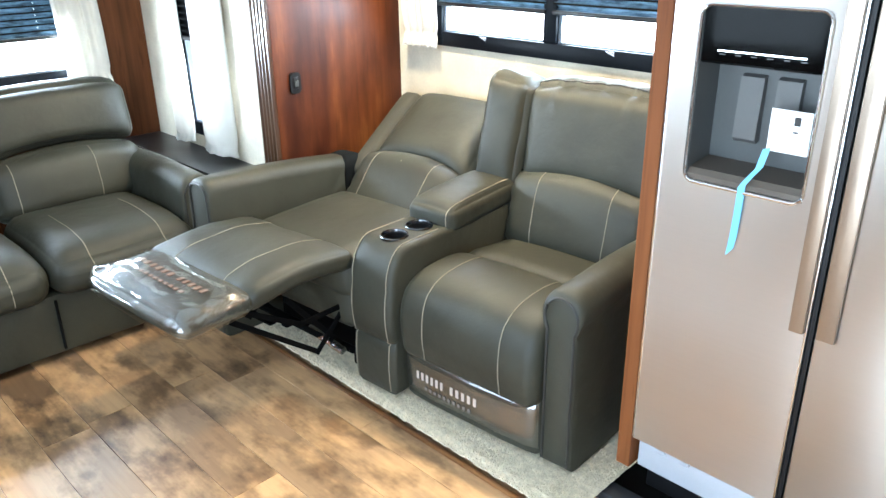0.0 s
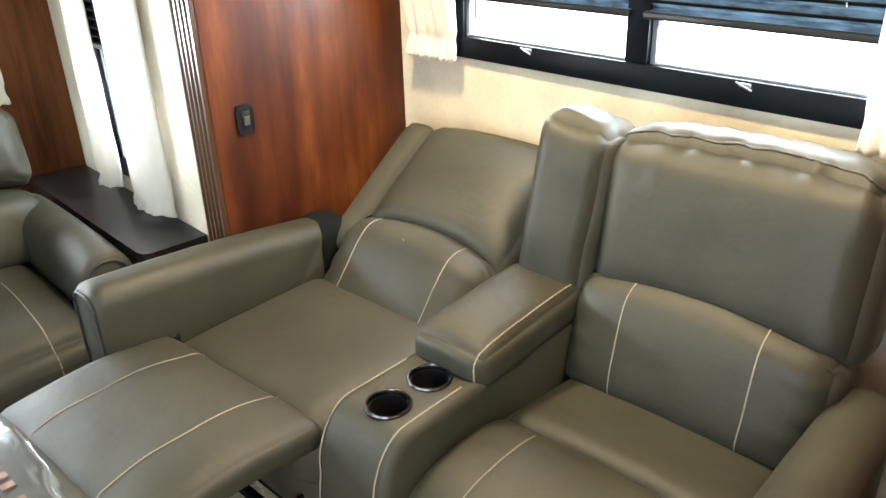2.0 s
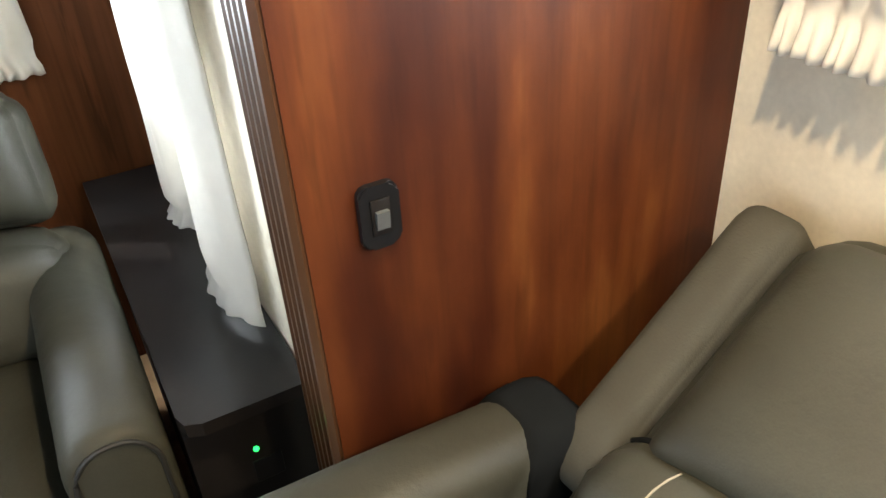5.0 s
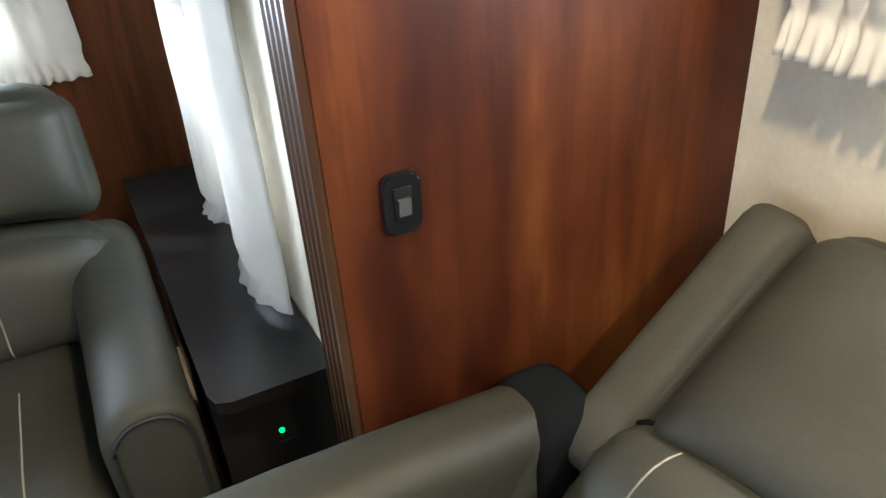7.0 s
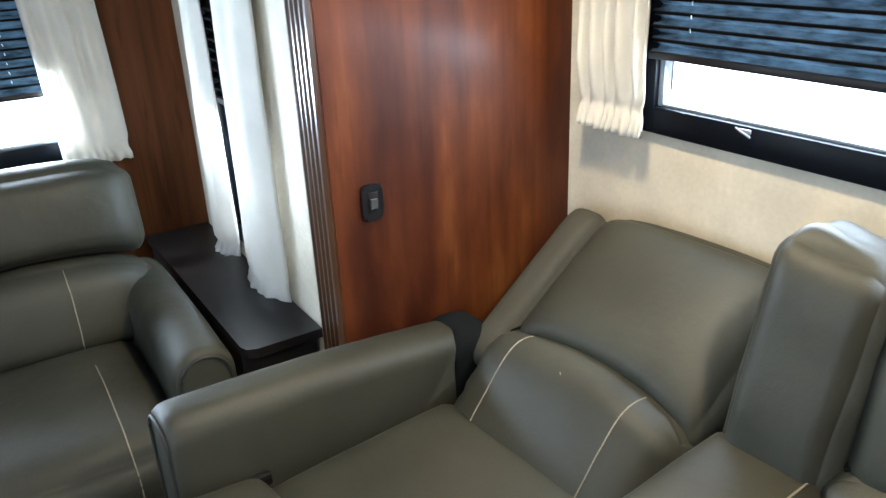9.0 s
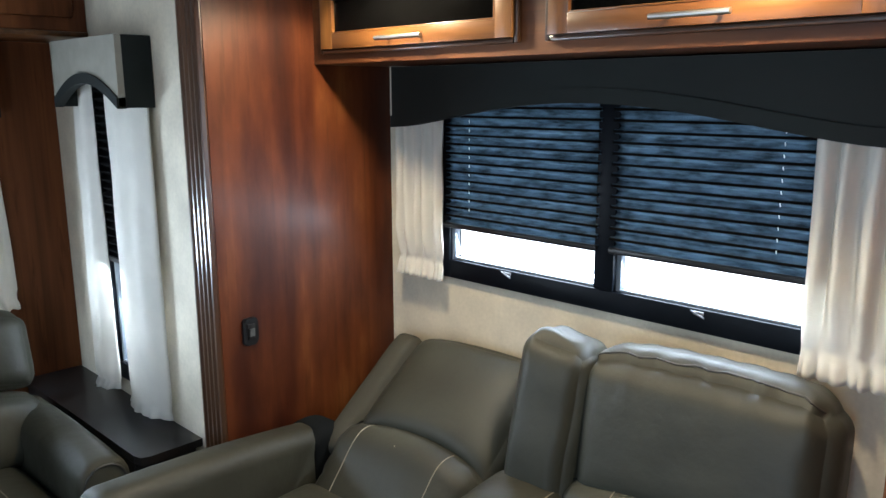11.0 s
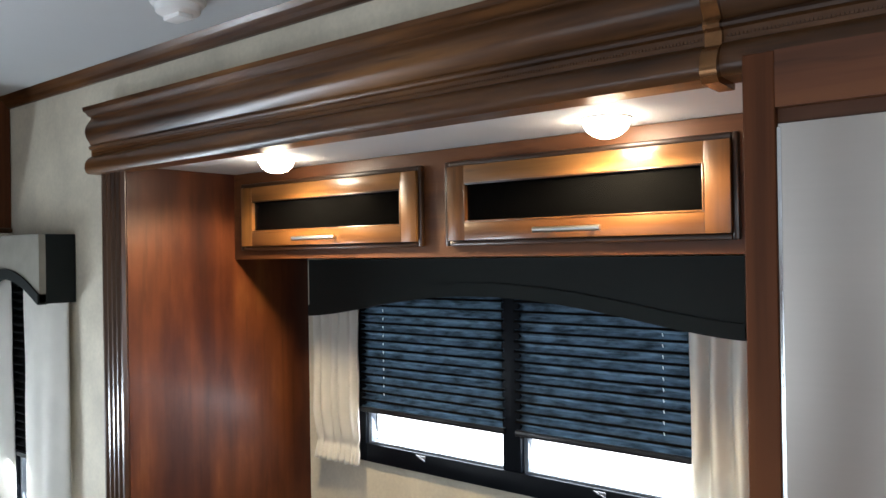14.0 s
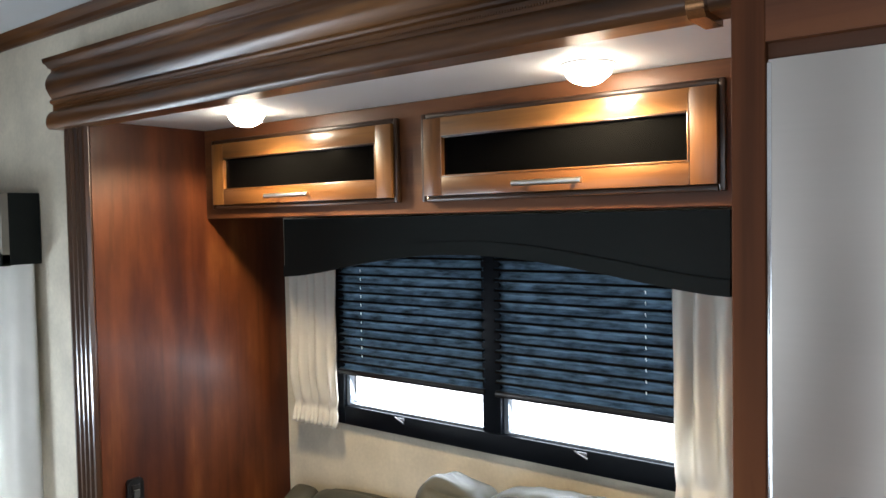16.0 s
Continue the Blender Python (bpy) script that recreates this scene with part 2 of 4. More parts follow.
def plank_material():
    m, nt, b = base_nodes("rustic_vinyl_plank", 0.40, 0, 0.45)
    info, geo, add = nt.nodes.new("ShaderNodeObjectInfo"), nt.nodes.new("ShaderNodeNewGeometry"), nt.nodes.new("ShaderNodeVectorMath")
    scale = nt.nodes.new("ShaderNodeVectorMath")
    scale.operation, add.operation = "SCALE", "ADD"
    scale.inputs[0].default_value = (37, 53, 19)
    nt.links.new(info.outputs["Random"], scale.inputs["Scale"])
    nt.links.new(geo.outputs["Position"], add.inputs[0])
    nt.links.new(scale.outputs[0], add.inputs[1])

    def field(scale_, detail, stretch, rough=0.55):
        mp, nz = nt.nodes.new("ShaderNodeMapping"), nt.nodes.new("ShaderNodeTexNoise")
        mp.inputs["Scale"].default_value = stretch
        nz.inputs["Scale"].default_value, nz.inputs["Detail"].default_value, nz.inputs["Roughness"].default_value = scale_, detail, rough
        nt.links.new(add.outputs[0], mp.inputs[0])
        nt.links.new(mp.outputs[0], nz.inputs["Vector"])
        return nz.outputs["Fac"]
    patches, smudge, grain = field(4.0, 5, (0.7, 1.5, 1), 0.62), field(9, 4, (0.6, 1, 1)), field(60, 4, (0.06, 1, 1))
    tone = ramp(nt, info.outputs["Random"], [(0.0, (0.15, 0.088, 0.045)), (0.35, (0.27, 0.160, 0.080)), (0.7, (0.43, 0.265, 0.130)), (1.0, (0.20, 0.130, 0.078))])
    c = mixed(nt, ramp(nt, patches, [(0.44, (0, 0, 0)), (0.58, (0.85, 0.85, 0.85))]), tone, (0.56, 0.345, 0.165))
    c = mixed(nt, 0.85, c, ramp(nt, smudge, [(0.34, (0.34, 0.29, 0.25)), (0.50, (1, 1, 1))]), "MULTIPLY")
    c = mixed(nt, 0.35, c, ramp(nt, grain, [(0.3, (0.55, 0.5, 0.46)), (0.6, (1, 1, 1))]), "MULTIPLY")
    nt.links.new(c, b.inputs["Base Color"])
    relief(nt, b, grain, 0.15, 0.001)
    return m


PLANK = plank_material()

# ---- builders ----
def to_mesh(name, bm, material, smooth=False, angle=35):
    bmesh.ops.recalc_face_normals(bm, faces=bm.faces)
    me = bpy.data.meshes.new(name)
    bm.to_mesh(me)
    bm.free()
    me.materials.append(material)
    if smooth:
        for p in me.polygons:
            p.use_smooth = True
        me.set_sharp_from_angle(angle=radians(angle))
    return me


def part(name, bm, material, parent=None, label="", smooth=False, angle=35):
    ob = new(name, to_mesh(name, bm, material, smooth, angle))
    ob.parent = parent
    return tagged(ob, label)


def thing(name, label, category, m=None, group="", kind=""):
    ob = new(name)
    ob.empty_display_size = 0.1
    if m is not None:
        ob.matrix_basis = m
    return tagged(ob, label, category, group, kind)


def setting(name, bm, material, label, category, smooth=False):
    ob = part(name, bm, material, None, "", smooth)
    return tagged(ob, label, category, "", "structure")


def box(x0, x1, y0, y1, z0, z1, bevel=0.0, bm=None, seg=2):
    """A box between the given limits, its edges rounded by bevel, added to bm."""
    bm = bm or bmesh.new()
    made = bmesh.ops.create_cube(bm, size=1)["verts"]
    for v in made:
        v.co = Vector(((x0 + x1) / 2 + v.co.x * (x1 - x0), (y0 + y1) / 2 + v.co.y * (y1 - y0), (z0 + z1) / 2 + v.co.z * (z1 - z0)))
    if bevel:
        edges = {e for v in made for e in v.link_edges}
        bmesh.ops.bevel(bm, geom=list(edges), offset=bevel, segments=seg, affect="EDGES", profile=0.5)
    return bm


def prism(points, to3, a, b, bm=None):
    """A closed outline swept straight from a to b; to3 turns (u, v, a) into a place."""
    bm = bm or bmesh.new()
    ends = [[bm.verts.new(to3(u, v, s)) for u, v in points] for s in (a, b)]
    n = len(points)
    for i in range(n):
        bm.faces.new((ends[0][i], ends[0][(i + 1) % n], ends[1][(i + 1) % n], ends[1][i]))
    bm.faces.new(ends[0][::-1])
    bm.faces.new(ends[1])
    return bm


def tube(points, r, seg=6, bm=None):
    """A round rod along a row of points."""
    bm = bm or bmesh.new()
    pts = [Vector(p) for p in points]
    rings = []
    for i, p in enumerate(pts):
        d = (pts[min(i + 1, len(pts) - 1)] - pts[max(i - 1, 0)]).normalized()
        side = d.cross(Vector((0.3, 0.2, 1) if abs(d.z) < 0.9 else (1, 0.2, 0.1))).normalized()
        up = side.cross(d)
        rings.append([bm.verts.new(p + r * (math.cos(k * math.tau / seg) * side + math.sin(k * math.tau / seg) * up)) for k in range(seg)])
    for a, b in zip(rings, rings[1:]):
        for k in range(seg):
            bm.faces.new((a[k], a[(k + 1) % seg], b[(k + 1) % seg], b[k]))
    bm.faces.new(rings[0][::-1])
    bm.faces.new(rings[-1])
    return bm


def turned(profile, seg=24, at=(0, 0, 0), bm=None, caps=True):
    """A profile of (radius, height) turned about an upright axis."""
    bm = bm or bmesh.new()
    rings = [[bm.verts.new((at[0] + r * math.cos(k * math.tau / seg), at[1] + r * math.sin(k * math.tau / seg), at[2] + h)) for k in range(seg)] for r, h in profile]
    for a, b in zip(rings, rings[1:]):
        for k in range(seg):
            bm.faces.new((a[k], a[(k + 1) % seg], b[(k + 1) % seg], b[k]))
    if caps:
        bm.faces.new(rings[0][::-1])
        bm.faces.new(rings[-1])
    return bm


def round_hole(bm, x, y, r, seg=16):
    """Cuts a round hole through the upward faces of bm."""
    for k in range(seg):
        a = math.tau * k / seg
        near = [f for f in bm.faces if f.normal.z > 0.6 and abs(f.calc_center_median().x - x) < r + 0.03 and abs(f.calc_center_median().y - y) < r + 0.03]
        geom = set(near) | {e for f in near for e in f.edges} | {v for f in near for v in f.verts}
        d = Vector((math.cos(a), math.sin(a), 0))
        bmesh.ops.bisect_plane(bm, geom=list(geom), plane_co=Vector((x, y, 0)) + d * r, plane_no=d)
        bm.normal_update()
    gone = [f for f in bm.faces if f.normal.z > 0.6 and (f.calc_center_median().xy - Vector((x, y))).length < r]
    bmesh.ops.delete(bm, geom=gone, context="FACES")
    return bm


def padded(w, d, h, r, puff=(0, 0, 0, 0), bend=None, at=(0, 0, 0), tilt=0.0, wrinkle=0.0015):
    """The shape of an upholstered block: width x, depth y (front at -y), height z, rounded by r. puff: how far the front, back, top and
    sides swell. bend moves a local point further. Returns a function from cube coordinates to a place."""
    half = Vector((w / 2, d / 2, h / 2))
    rr = min(r, *half)
    turn = Matrix.Rotation(radians(tilt), 3, "X")

    def shape(a, b, c):
        q = Vector((a * half.x, b * half.y, c * half.z))
        inner = Vector([max(-(s - rr), min(s - rr, v)) for v, s in zip(q, half)])
        off = q - inner
        if off.length > 1e-9:
            q = inner + off.normalized() * rr
        sx, sy, sz = 1 - a ** 4, 1 - b ** 4, 1 - c ** 4
        front, back, top, sides = puff
        q.y += (-front * sx * sz if b < 0 else back * sx * sz) * abs(b)
        q.z += (top * sx * sy * c if c > 0 else 0)
        q.x += sides * sy * sz * a
        if bend:
            q = bend(q, a, b, c)
        if wrinkle:
            q += wrinkle * noise.noise_vector(q * 9 + Vector(at) * 3) + wrinkle * 0.5 * noise.noise_vector(q * 28)
        return turn @ q + Vector(at)
    return shape


def block(shape, n=14, bm=None):
    """The mesh of an upholstered block."""
    bm = bm or bmesh.new()
    ease = [math.copysign(1 - (1 - abs(t)) ** 1.7, t) for t in [2 * i / n - 1 for i in range(n + 1)]]
    seen = {}

    def vert(i, j, k):
        if (i, j, k) not in seen:
            seen[i, j, k] = bm.verts.new(shape(ease[i], ease[j], ease[k]))
        return seen[i, j, k]
    for axis in range(3):
        for end in (0, n):
            for i in range(n):
                for j in range(n):
                    quad = []
                    for di, dj in ((0, 0), (1, 0), (1, 1), (0, 1)):
                        key = [i + di, j + dj]
                        key.insert(axis, end)
                        quad.append(vert(*key))
                    bm.faces.new(quad)
    return bm


def stitch(shape, way, parent, lift=1.002, r=0.0018):
    """A raised seam of thread along cube coordinates of an upholstered block."""
    pts = [shape(*[c * (lift if abs(c) == 1 else 1) for c in p]) for p in way]
    part("stitching", tube(pts, r, 5), THREAD, parent, "raised beige contrast stitching", True)


def span(a, b, n=16):
    return [a + (b - a) * i / n for i in range(n + 1)]

# ---- structure ----
CEIL, SLIDE_Z, RUG_Z = 2.25, 1.95, 0.045


def holed(x0, x1, z0, z1, holes, y0, y1, flip=False):
    """A wall between y0 and y1 with openings (x0, x1, z0, z1) through it; flip: the wall runs along y and y0, y1 are its x limits."""
    bm = bmesh.new()
    xs = sorted({x0, x1, *[h[0] for h in holes], *[h[1] for h in holes]})
    zs = sorted({z0, z1, *[h[2] for h in holes], *[h[3] for h in holes]})
    for a, b in zip(xs, xs[1:]):
        for c, d in zip(zs, zs[1:]):
            if not any(h[0] <= a and b <= h[1] and h[2] <= c and d <= h[3] for h in holes):
                box(*((y0, y1, a, b) if flip else (a, b, y0, y1)), c, d, bm=bm)
    bmesh.ops.remove_doubles(bm, verts=bm.verts, dist=1e-5)
    twice = [f for f in bm.faces if any(g is not f and (g.calc_center_median() - f.calc_center_median()).length < 1e-5 for e in f.edges for g in e.link_faces)]
    bmesh.ops.delete(bm, geom=twice, context="FACES")
    return bm


WIN = (0.255, 1.425, 1.048, 1.62)
setting("wall_slide_back", holed(-0.04, 2.75, 0.0, SLIDE_Z, [WIN], 0.0, 0.05), WALL, "mottled cream wallboard behind the theater sofa", "wall")
setting("wall_slide_side", box(-0.04, 0.0, -0.656, 0.0, 0.0, SLIDE_Z), CHERRY, "glossy cherry-stained wood side panel of the slide-out", "wall panel")
setting("wall_slide_end", box(2.69, 2.75, -0.62, 0.0, 0.0, SLIDE_Z), WALL, "plain end wall behind the refrigerator", "wall")
SIDEWIN = (-0.78, -0.50, 0.62, 1.70)
setting("wall_side", holed(-1.16, -0.04, 0.0, CEIL, [SIDEWIN], -0.63, -0.57), WALL, "mottled cream side wall with a narrow window", "wall")
setting("wall_header", box(-0.04, 4.2, -0.63, -0.57, SLIDE_Z + 0.03, CEIL), WALL, "cream wall strip above the slide-out opening", "wall")
REARWIN = (-2.55, -0.93, 0.86, 1.62)
setting("wall_rear", holed(-3.05, -0.57, 0.0, CEIL, [REARWIN], -1.22, -1.16, True), CHERRY_DARK, "dark cherry-stained rear wall with a wide window", "wall")
# Both openings in this unseen wall are added to let light in.
LIGHTGAP, ADDEDWINS = (1.66, 2.98, 0.0, 1.93), [(-0.05, 1.27, 0.86, 1.86)]
# Dark wood keeps bounce and fridge reflections from this wall low.
setting("wall_far", holed(-1.28, 4.2, 0.0, CEIL, [LIGHTGAP, *ADDEDWINS], -3.11, -3.05), CHERRY_DARK, "unseen dark cherry wall across the aisle with added light openings", "wall")
setting("wall_front", box(4.2, 4.26, -3.11, -0.57, 0.0, CEIL), WALL, "plain cream partition wall", "wall")
setting("wall_galley", box(2.75, 4.2, -0.63, -0.57, 0.0, SLIDE_Z + 0.03), CHERRY_DARK, "dark cherry panel beside the refrigerator", "wall")
setting("ceiling", box(-1.28, 4.26, -3.11, -0.57, CEIL, CEIL + 0.05), WHITE, "smooth white ceiling panel", "ceiling")
setting("ceiling_slide", box(-0.04, 2.75, -0.66, 0.05, SLIDE_Z, SLIDE_Z + 0.03), WHITE, "white ceiling of the slide-out", "ceiling")
floor = setting("floor", box(-0.04, 2.75, -0.57, 0.05, -0.06, -0.012, bm=box(-1.28, 4.26, -3.11, -0.57, -0.06, -0.012)), BLACKLAM, "rustic brown vinyl plank floor", "floor")
setting("ground", box(-60, 60, -60, 60, -1.2, -1.0), OUTSIDE, "pale gravel ground outside", "ground")
setting("backdrop_slide", box(-14, 8, 4.0, 4.05, -1.0, 5.0), DAYLIGHT, "bright overcast distance outside the window", "backdrop")
setting("backdrop_rear", box(-6.05, -6.0, -8, 1.0, -1.0, 5.0), DAYLIGHT, "bright overcast distance outside the rear window", "backdrop")

# slide floor: raised carpeted deck with a wooden nosing
deck = bmesh.new()
NX, NY = 150, 84
grid = [[None] * (NY + 1) for _ in range(NX + 1)]
for i in range(NX + 1):
    for j in range(NY + 1):
        x, y = 0.0 + 1.7 * i / NX, -0.955 + 0.955 * j / NY
        edge = min(1.0, (j + 0.3) / 2.2)
        grid[i][j] = deck.verts.new((x, y + 0.004 * noise.noise(Vector((x * 30, y * 30, 3))), 0.012 + (RUG_Z - 0.012) * math.sqrt(edge) + 0.004 * noise.noise(Vector((x * 60, y * 60, 0))) + random.uniform(-0.0022, 0.0022)))
for i in range(NX):
    for j in range(NY):
        deck.faces.new((grid[i][j], grid[i + 1][j], grid[i + 1][j + 1], grid[i][j + 1]))
setting("carpet", deck, CARPET, "oatmeal cut-pile carpet on the slide-out deck", "carpet", True)
tufts = bmesh.new()
for _ in range(7000):
    x, y = random.uniform(0.0, 1.69), -0.953 + 0.30 * random.random() ** 1.6
    z, w, a = RUG_Z - 0.014 * max(0.0, (-0.935 - y) / 0.02), random.uniform(0.002, 0.0045), random.uniform(0, math.tau)
    tip = tufts.verts.new((x + random.uniform(-0.006, 0.006), y + random.uniform(-0.008, 0.004), z + random.uniform(0.003, 0.011)))
    ring = [tufts.verts.new((x + w * math.cos(a + k * 2.094), y + w * math.sin(a + k * 2.094), z - 0.006)) for k in range(3)]
    for k in range(3):
        tufts.faces.new((ring[k], ring[(k + 1) % 3], tip))
pile = part("carpet_pile", tufts, CARPET, bpy.data.objects["carpet"], "loose oatmeal pile tufts")
tagged(pile, kind="stuff")
setting("trim_nosing", box(0.0, 1.7, -0.968, -0.953, -0.004, 0.012, 0.004), TRIM_X, "brown wooden nosing along the carpet edge", "trim")

# crown moulding of the slide-out opening, swept along x
def moulding(profile, x0, x1):
    return prism(profile, lambda u, v, s: (s, u, v), x0, x1)


def arc(cu, cv, r, a0, a1, n=6):
    return [(cu + r * math.cos(radians(a0 + (a1 - a0) * i / n)), cv + r * math.sin(radians(a0 + (a1 - a0) * i / n))) for i in range(n + 1)]


CROWN = [(-0.632, 1.9355), (-0.690, 1.9355), (-0.696, 1.942), (-0.699, 1.952), (-0.698, 1.964), (-0.692, 1.976), (-0.684, 1.984), (-0.678, 1.986), (-0.678, 2.004), (-0.685, 2.007), (-0.687, 2.012), (-0.684, 2.017), (-0.678, 2.018)]
CROWN += [(-0.681 - 0.016 * math.sin(math.pi * k / 8), 2.021 + 0.070 * k / 8) for k in range(9)]
CROWN += [(-0.679, 2.094), (-0.679, 2.099), (-0.688, 2.102), (-0.694, 2.110), (-0.702, 2.114), (-0.704, 2.1245), (-0.632, 2.1245)]
crown = setting("trim_crown", moulding(CROWN, -0.150, 1.629), TRIM_X, "dark walnut crown moulding over the slide-out", "moulding", True)
setting("trim_crown_galley", moulding(CROWN, 1.647, 4.2), TRIM_X, "dark walnut crown moulding over the refrigerator", "moulding", True)
wide = [(-0.632 + (u + 0.632) * 1.2, 2.03 + (v - 2.03) * 1.1) for u, v in CROWN]
setting("trim_crown_joint", moulding(wide, 1.625, 1.649), GILT, "gilded clip over the joint of the crown moulding", "moulding", True)
beads, y0, z0 = bmesh.new(), -0.6795, 1.995
for i in range(820):
    bx = -0.140 + i * 0.0053
    if not 1.618 < bx < 1.651:
        box(bx, bx + 0.0036, y0 - 0.001, y0 + 0.003, z0 - 0.0022, z0 + 0.0022, bm=beads)
tagged(part("rope_bead", beads, TRIM_X, crown, "row of carved rope beads"), kind="stuff")
CEILTRIM = [(-0.632, 2.214), (-0.640, 2.214), (-0.648, 2.221), (-0.652, 2.230), (-0.662, 2.238), (-0.672, 2.249), (-0.632, 2.249)]
setting("trim_ceiling", moulding(CEILTRIM, -1.158, 4.2), TRIM_X, "dark walnut trim where wall meets ceiling", "moulding")

# fluted post at the slide-out's edge
outline = [(-0.124, -0.632), (-0.124, -0.660), (-0.121, -0.665)]
for k in range(4):
    c = -0.102 + k * 0.024
    outline += [(c - 0.0085, -0.667), (c - 0.0045, -0.659), (c + 0.0045, -0.659), (c + 0.0085, -0.667)]
outline += [(-0.012, -0.667), (-0.003, -0.660), (-0.003, -0.632)]
setting("trim_post", prism(outline, lambda u, v, s: (u, v, s), 0.0, 1.936), TRIM_Z, "fluted dark walnut post at the slide-out opening", "moulding")

# divider and header round the refrigerator
setting("wall_divider", box(1.690, 1.7305, -0.735, 0.0, 0.10, SLIDE_Z, 0.002), CHERRY_DARK, "cherry-stained divider panel beside the refrigerator", "panel")
setting("trim_header", box(1.7307, 2.69, -0.7345, -0.70, 1.876, SLIDE_Z), CHERRY_FACE, "cherry-stained rail above the refrigerator", "panel")
setting("trim_filler", box(1.7307, 2.69, -0.722, -0.70, 1.857, 1.8755), CHERRY_X, "recessed cherry filler strip above the refrigerator", "panel")
setting("trim_threshold", box(1.66, 2.8, -0.80, -0.735, 0.0, 0.03, 0.006), RUBBER, "black rubber slide-out seal on the floor", "seal")


# ---- windows ----
def window(name, x0, x1, z0, z1, split, blind_z, label, m, latches=(), shade_cloth=PLEAT):
    """A black framed window in its own plane (y 0 is the wall's inner face, the room at -y), with a pleated shade down to blind_z."""
    top = tagged(thing(name, label, "window", m), kind="structure")
    bm = bmesh.new()
    f = 0.030
    for a, b in ((x0 - 0.015, x0 + 0.028), (x1 - 0.028, x1 + 0.015)):
        box(a, b, -0.016, 0.045, z0 - 0.015, z1 + 0.015, 0.004, bm)
    box(x0 + 0.028, x1 - 0.028, -0.016, 0.045, z0 - 0.015, z0 + 0.044, 0.004, bm)
    box(x0 + 0.028, x1 - 0.028, -0.016, 0.045, z1 - 0.04, z1 + 0.015, 0.004, bm)
    for s in split:
        box(s - f, s + f, -0.018, 0.045, z0 + 0.044, z1 - 0.04, 0.004, bm)
    part("window_frame", bm, FRAMEBLK, top, "black aluminium window frame", True)
    edges = [x0 + 0.028, *[v for s in split for v in (s - f, s + f)], x1 - 0.028]
    for a, b in zip(edges[::2], edges[1::2]):
        pane = part("pane", box(a - 0.004, b + 0.004, 0.02, 0.026, z0 + 0.036, z1 - 0.03), GLASS, top, "clear glass pane")
        pane.visible_shadow = False
        sash = bmesh.new()
        box(a, a + 0.015, -0.004, 0.018, z0 + 0.044, z1 - 0.04, 0.002, sash)
        box(b - 0.006, b, -0.004, 0.018, z0 + 0.044, z1 - 0.04, 0.002, sash)
        box(a + 0.015, b - 0.006, -0.004, 0.018, z0 + 0.044, z0 + 0.051, 0.002, sash)
        part("sash", sash, SASH, top, "slim dark sash rail", True)
        shade = bmesh.new()
        n = 2 * int((z1 - blind_z) / 0.026)
        rows = []
        for k in range(n + 1):
            z = z1 - 0.005 - (z1 - 0.005 - blind_z) * k / n
            y = -0.016 + (0.008 if k % 2 else -0.008)
            rows.append([shade.verts.new((a - 0.012 + (b - a + 0.024) * i / 8, y + 0.002 * noise.noise(Vector((i * 1.7, k * 0.9, a * 9))), z + 0.0015 * noise.noise(Vector((i, k * 2.1, 4))))) for i in range(9)])
        for r0, r1 in zip(rows, rows[1:]):
            for i in range(8):
                shade.faces.new((r0[i], r0[i + 1], r1[i + 1], r1[i]))
        # Dark bands of the backlit pleats are put in as black strips.
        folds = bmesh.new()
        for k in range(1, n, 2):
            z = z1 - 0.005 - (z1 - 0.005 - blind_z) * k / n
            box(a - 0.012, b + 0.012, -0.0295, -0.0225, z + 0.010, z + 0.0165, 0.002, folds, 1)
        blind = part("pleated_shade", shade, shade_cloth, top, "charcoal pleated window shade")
        part("fold_shadow_strips", folds, BLACKWELL, blind, "black strips drawn as shadow in the pleat folds")
        part("bottom_rail", box(a - 0.012, b + 0.012, -0.030, -0.018, blind_z - 0.012, blind_z + 0.004, 0.003), BLACK, blind, "black bottom rail", True)
        for cx in ((a * 0.82 + b * 0.18), ) if split and a == edges[0] else ((a * 0.22 + b * 0.78),):
            cord = bmesh.new()
            for k in range(0, n - 2, 2):
                z = z1 - 0.02 - 0.026 * k / 2
                if z > blind_z + 0.01:
                    tube([(cx, -0.0315, z), (cx + 0.002, -0.0325, z - 0.007)], 0.0011, 5, cord)
            part("cord", cord, PAPER, blind, "thin white lift cord")
    for lx in latches:
        lt = bmesh.new()
        box(lx - 0.013, lx + 0.013, -0.021, -0.016, z0 + 0.030, z0 + 0.039, 0.002, lt)
        tube([(lx - 0.018, -0.024, z0 + 0.040), (lx, -0.028, z0 + 0.034), (lx + 0.020, -0.030, z0 + 0.028)], 0.0022, 6, lt)
        part("latch", lt, LATCH, top, "small pale window latch", True)
    return top


window("window_1", *WIN, [0.840], 1.206, "wide black-framed window with half-lowered charcoal pleated shades", pose(0, 0, 0), (0.518, 1.108))
window("window_2", *SIDEWIN, [], 1.05, "narrow black-framed side window with a lowered dark shade", pose(0, -0.63, 0), (), BLACKWELL)
window("window_3", REARWIN[0], REARWIN[1], REARWIN[2], REARWIN[3], [-1.75], 1.06, "wide black-framed rear window with lowered dark shades", Matrix.Translation((-1.16, 0, 0)) @ Matrix(((0, -1, 0, 0), (1, 0, 0, 0), (0, 0, 1, 0), (0, 0, 0, 1))))
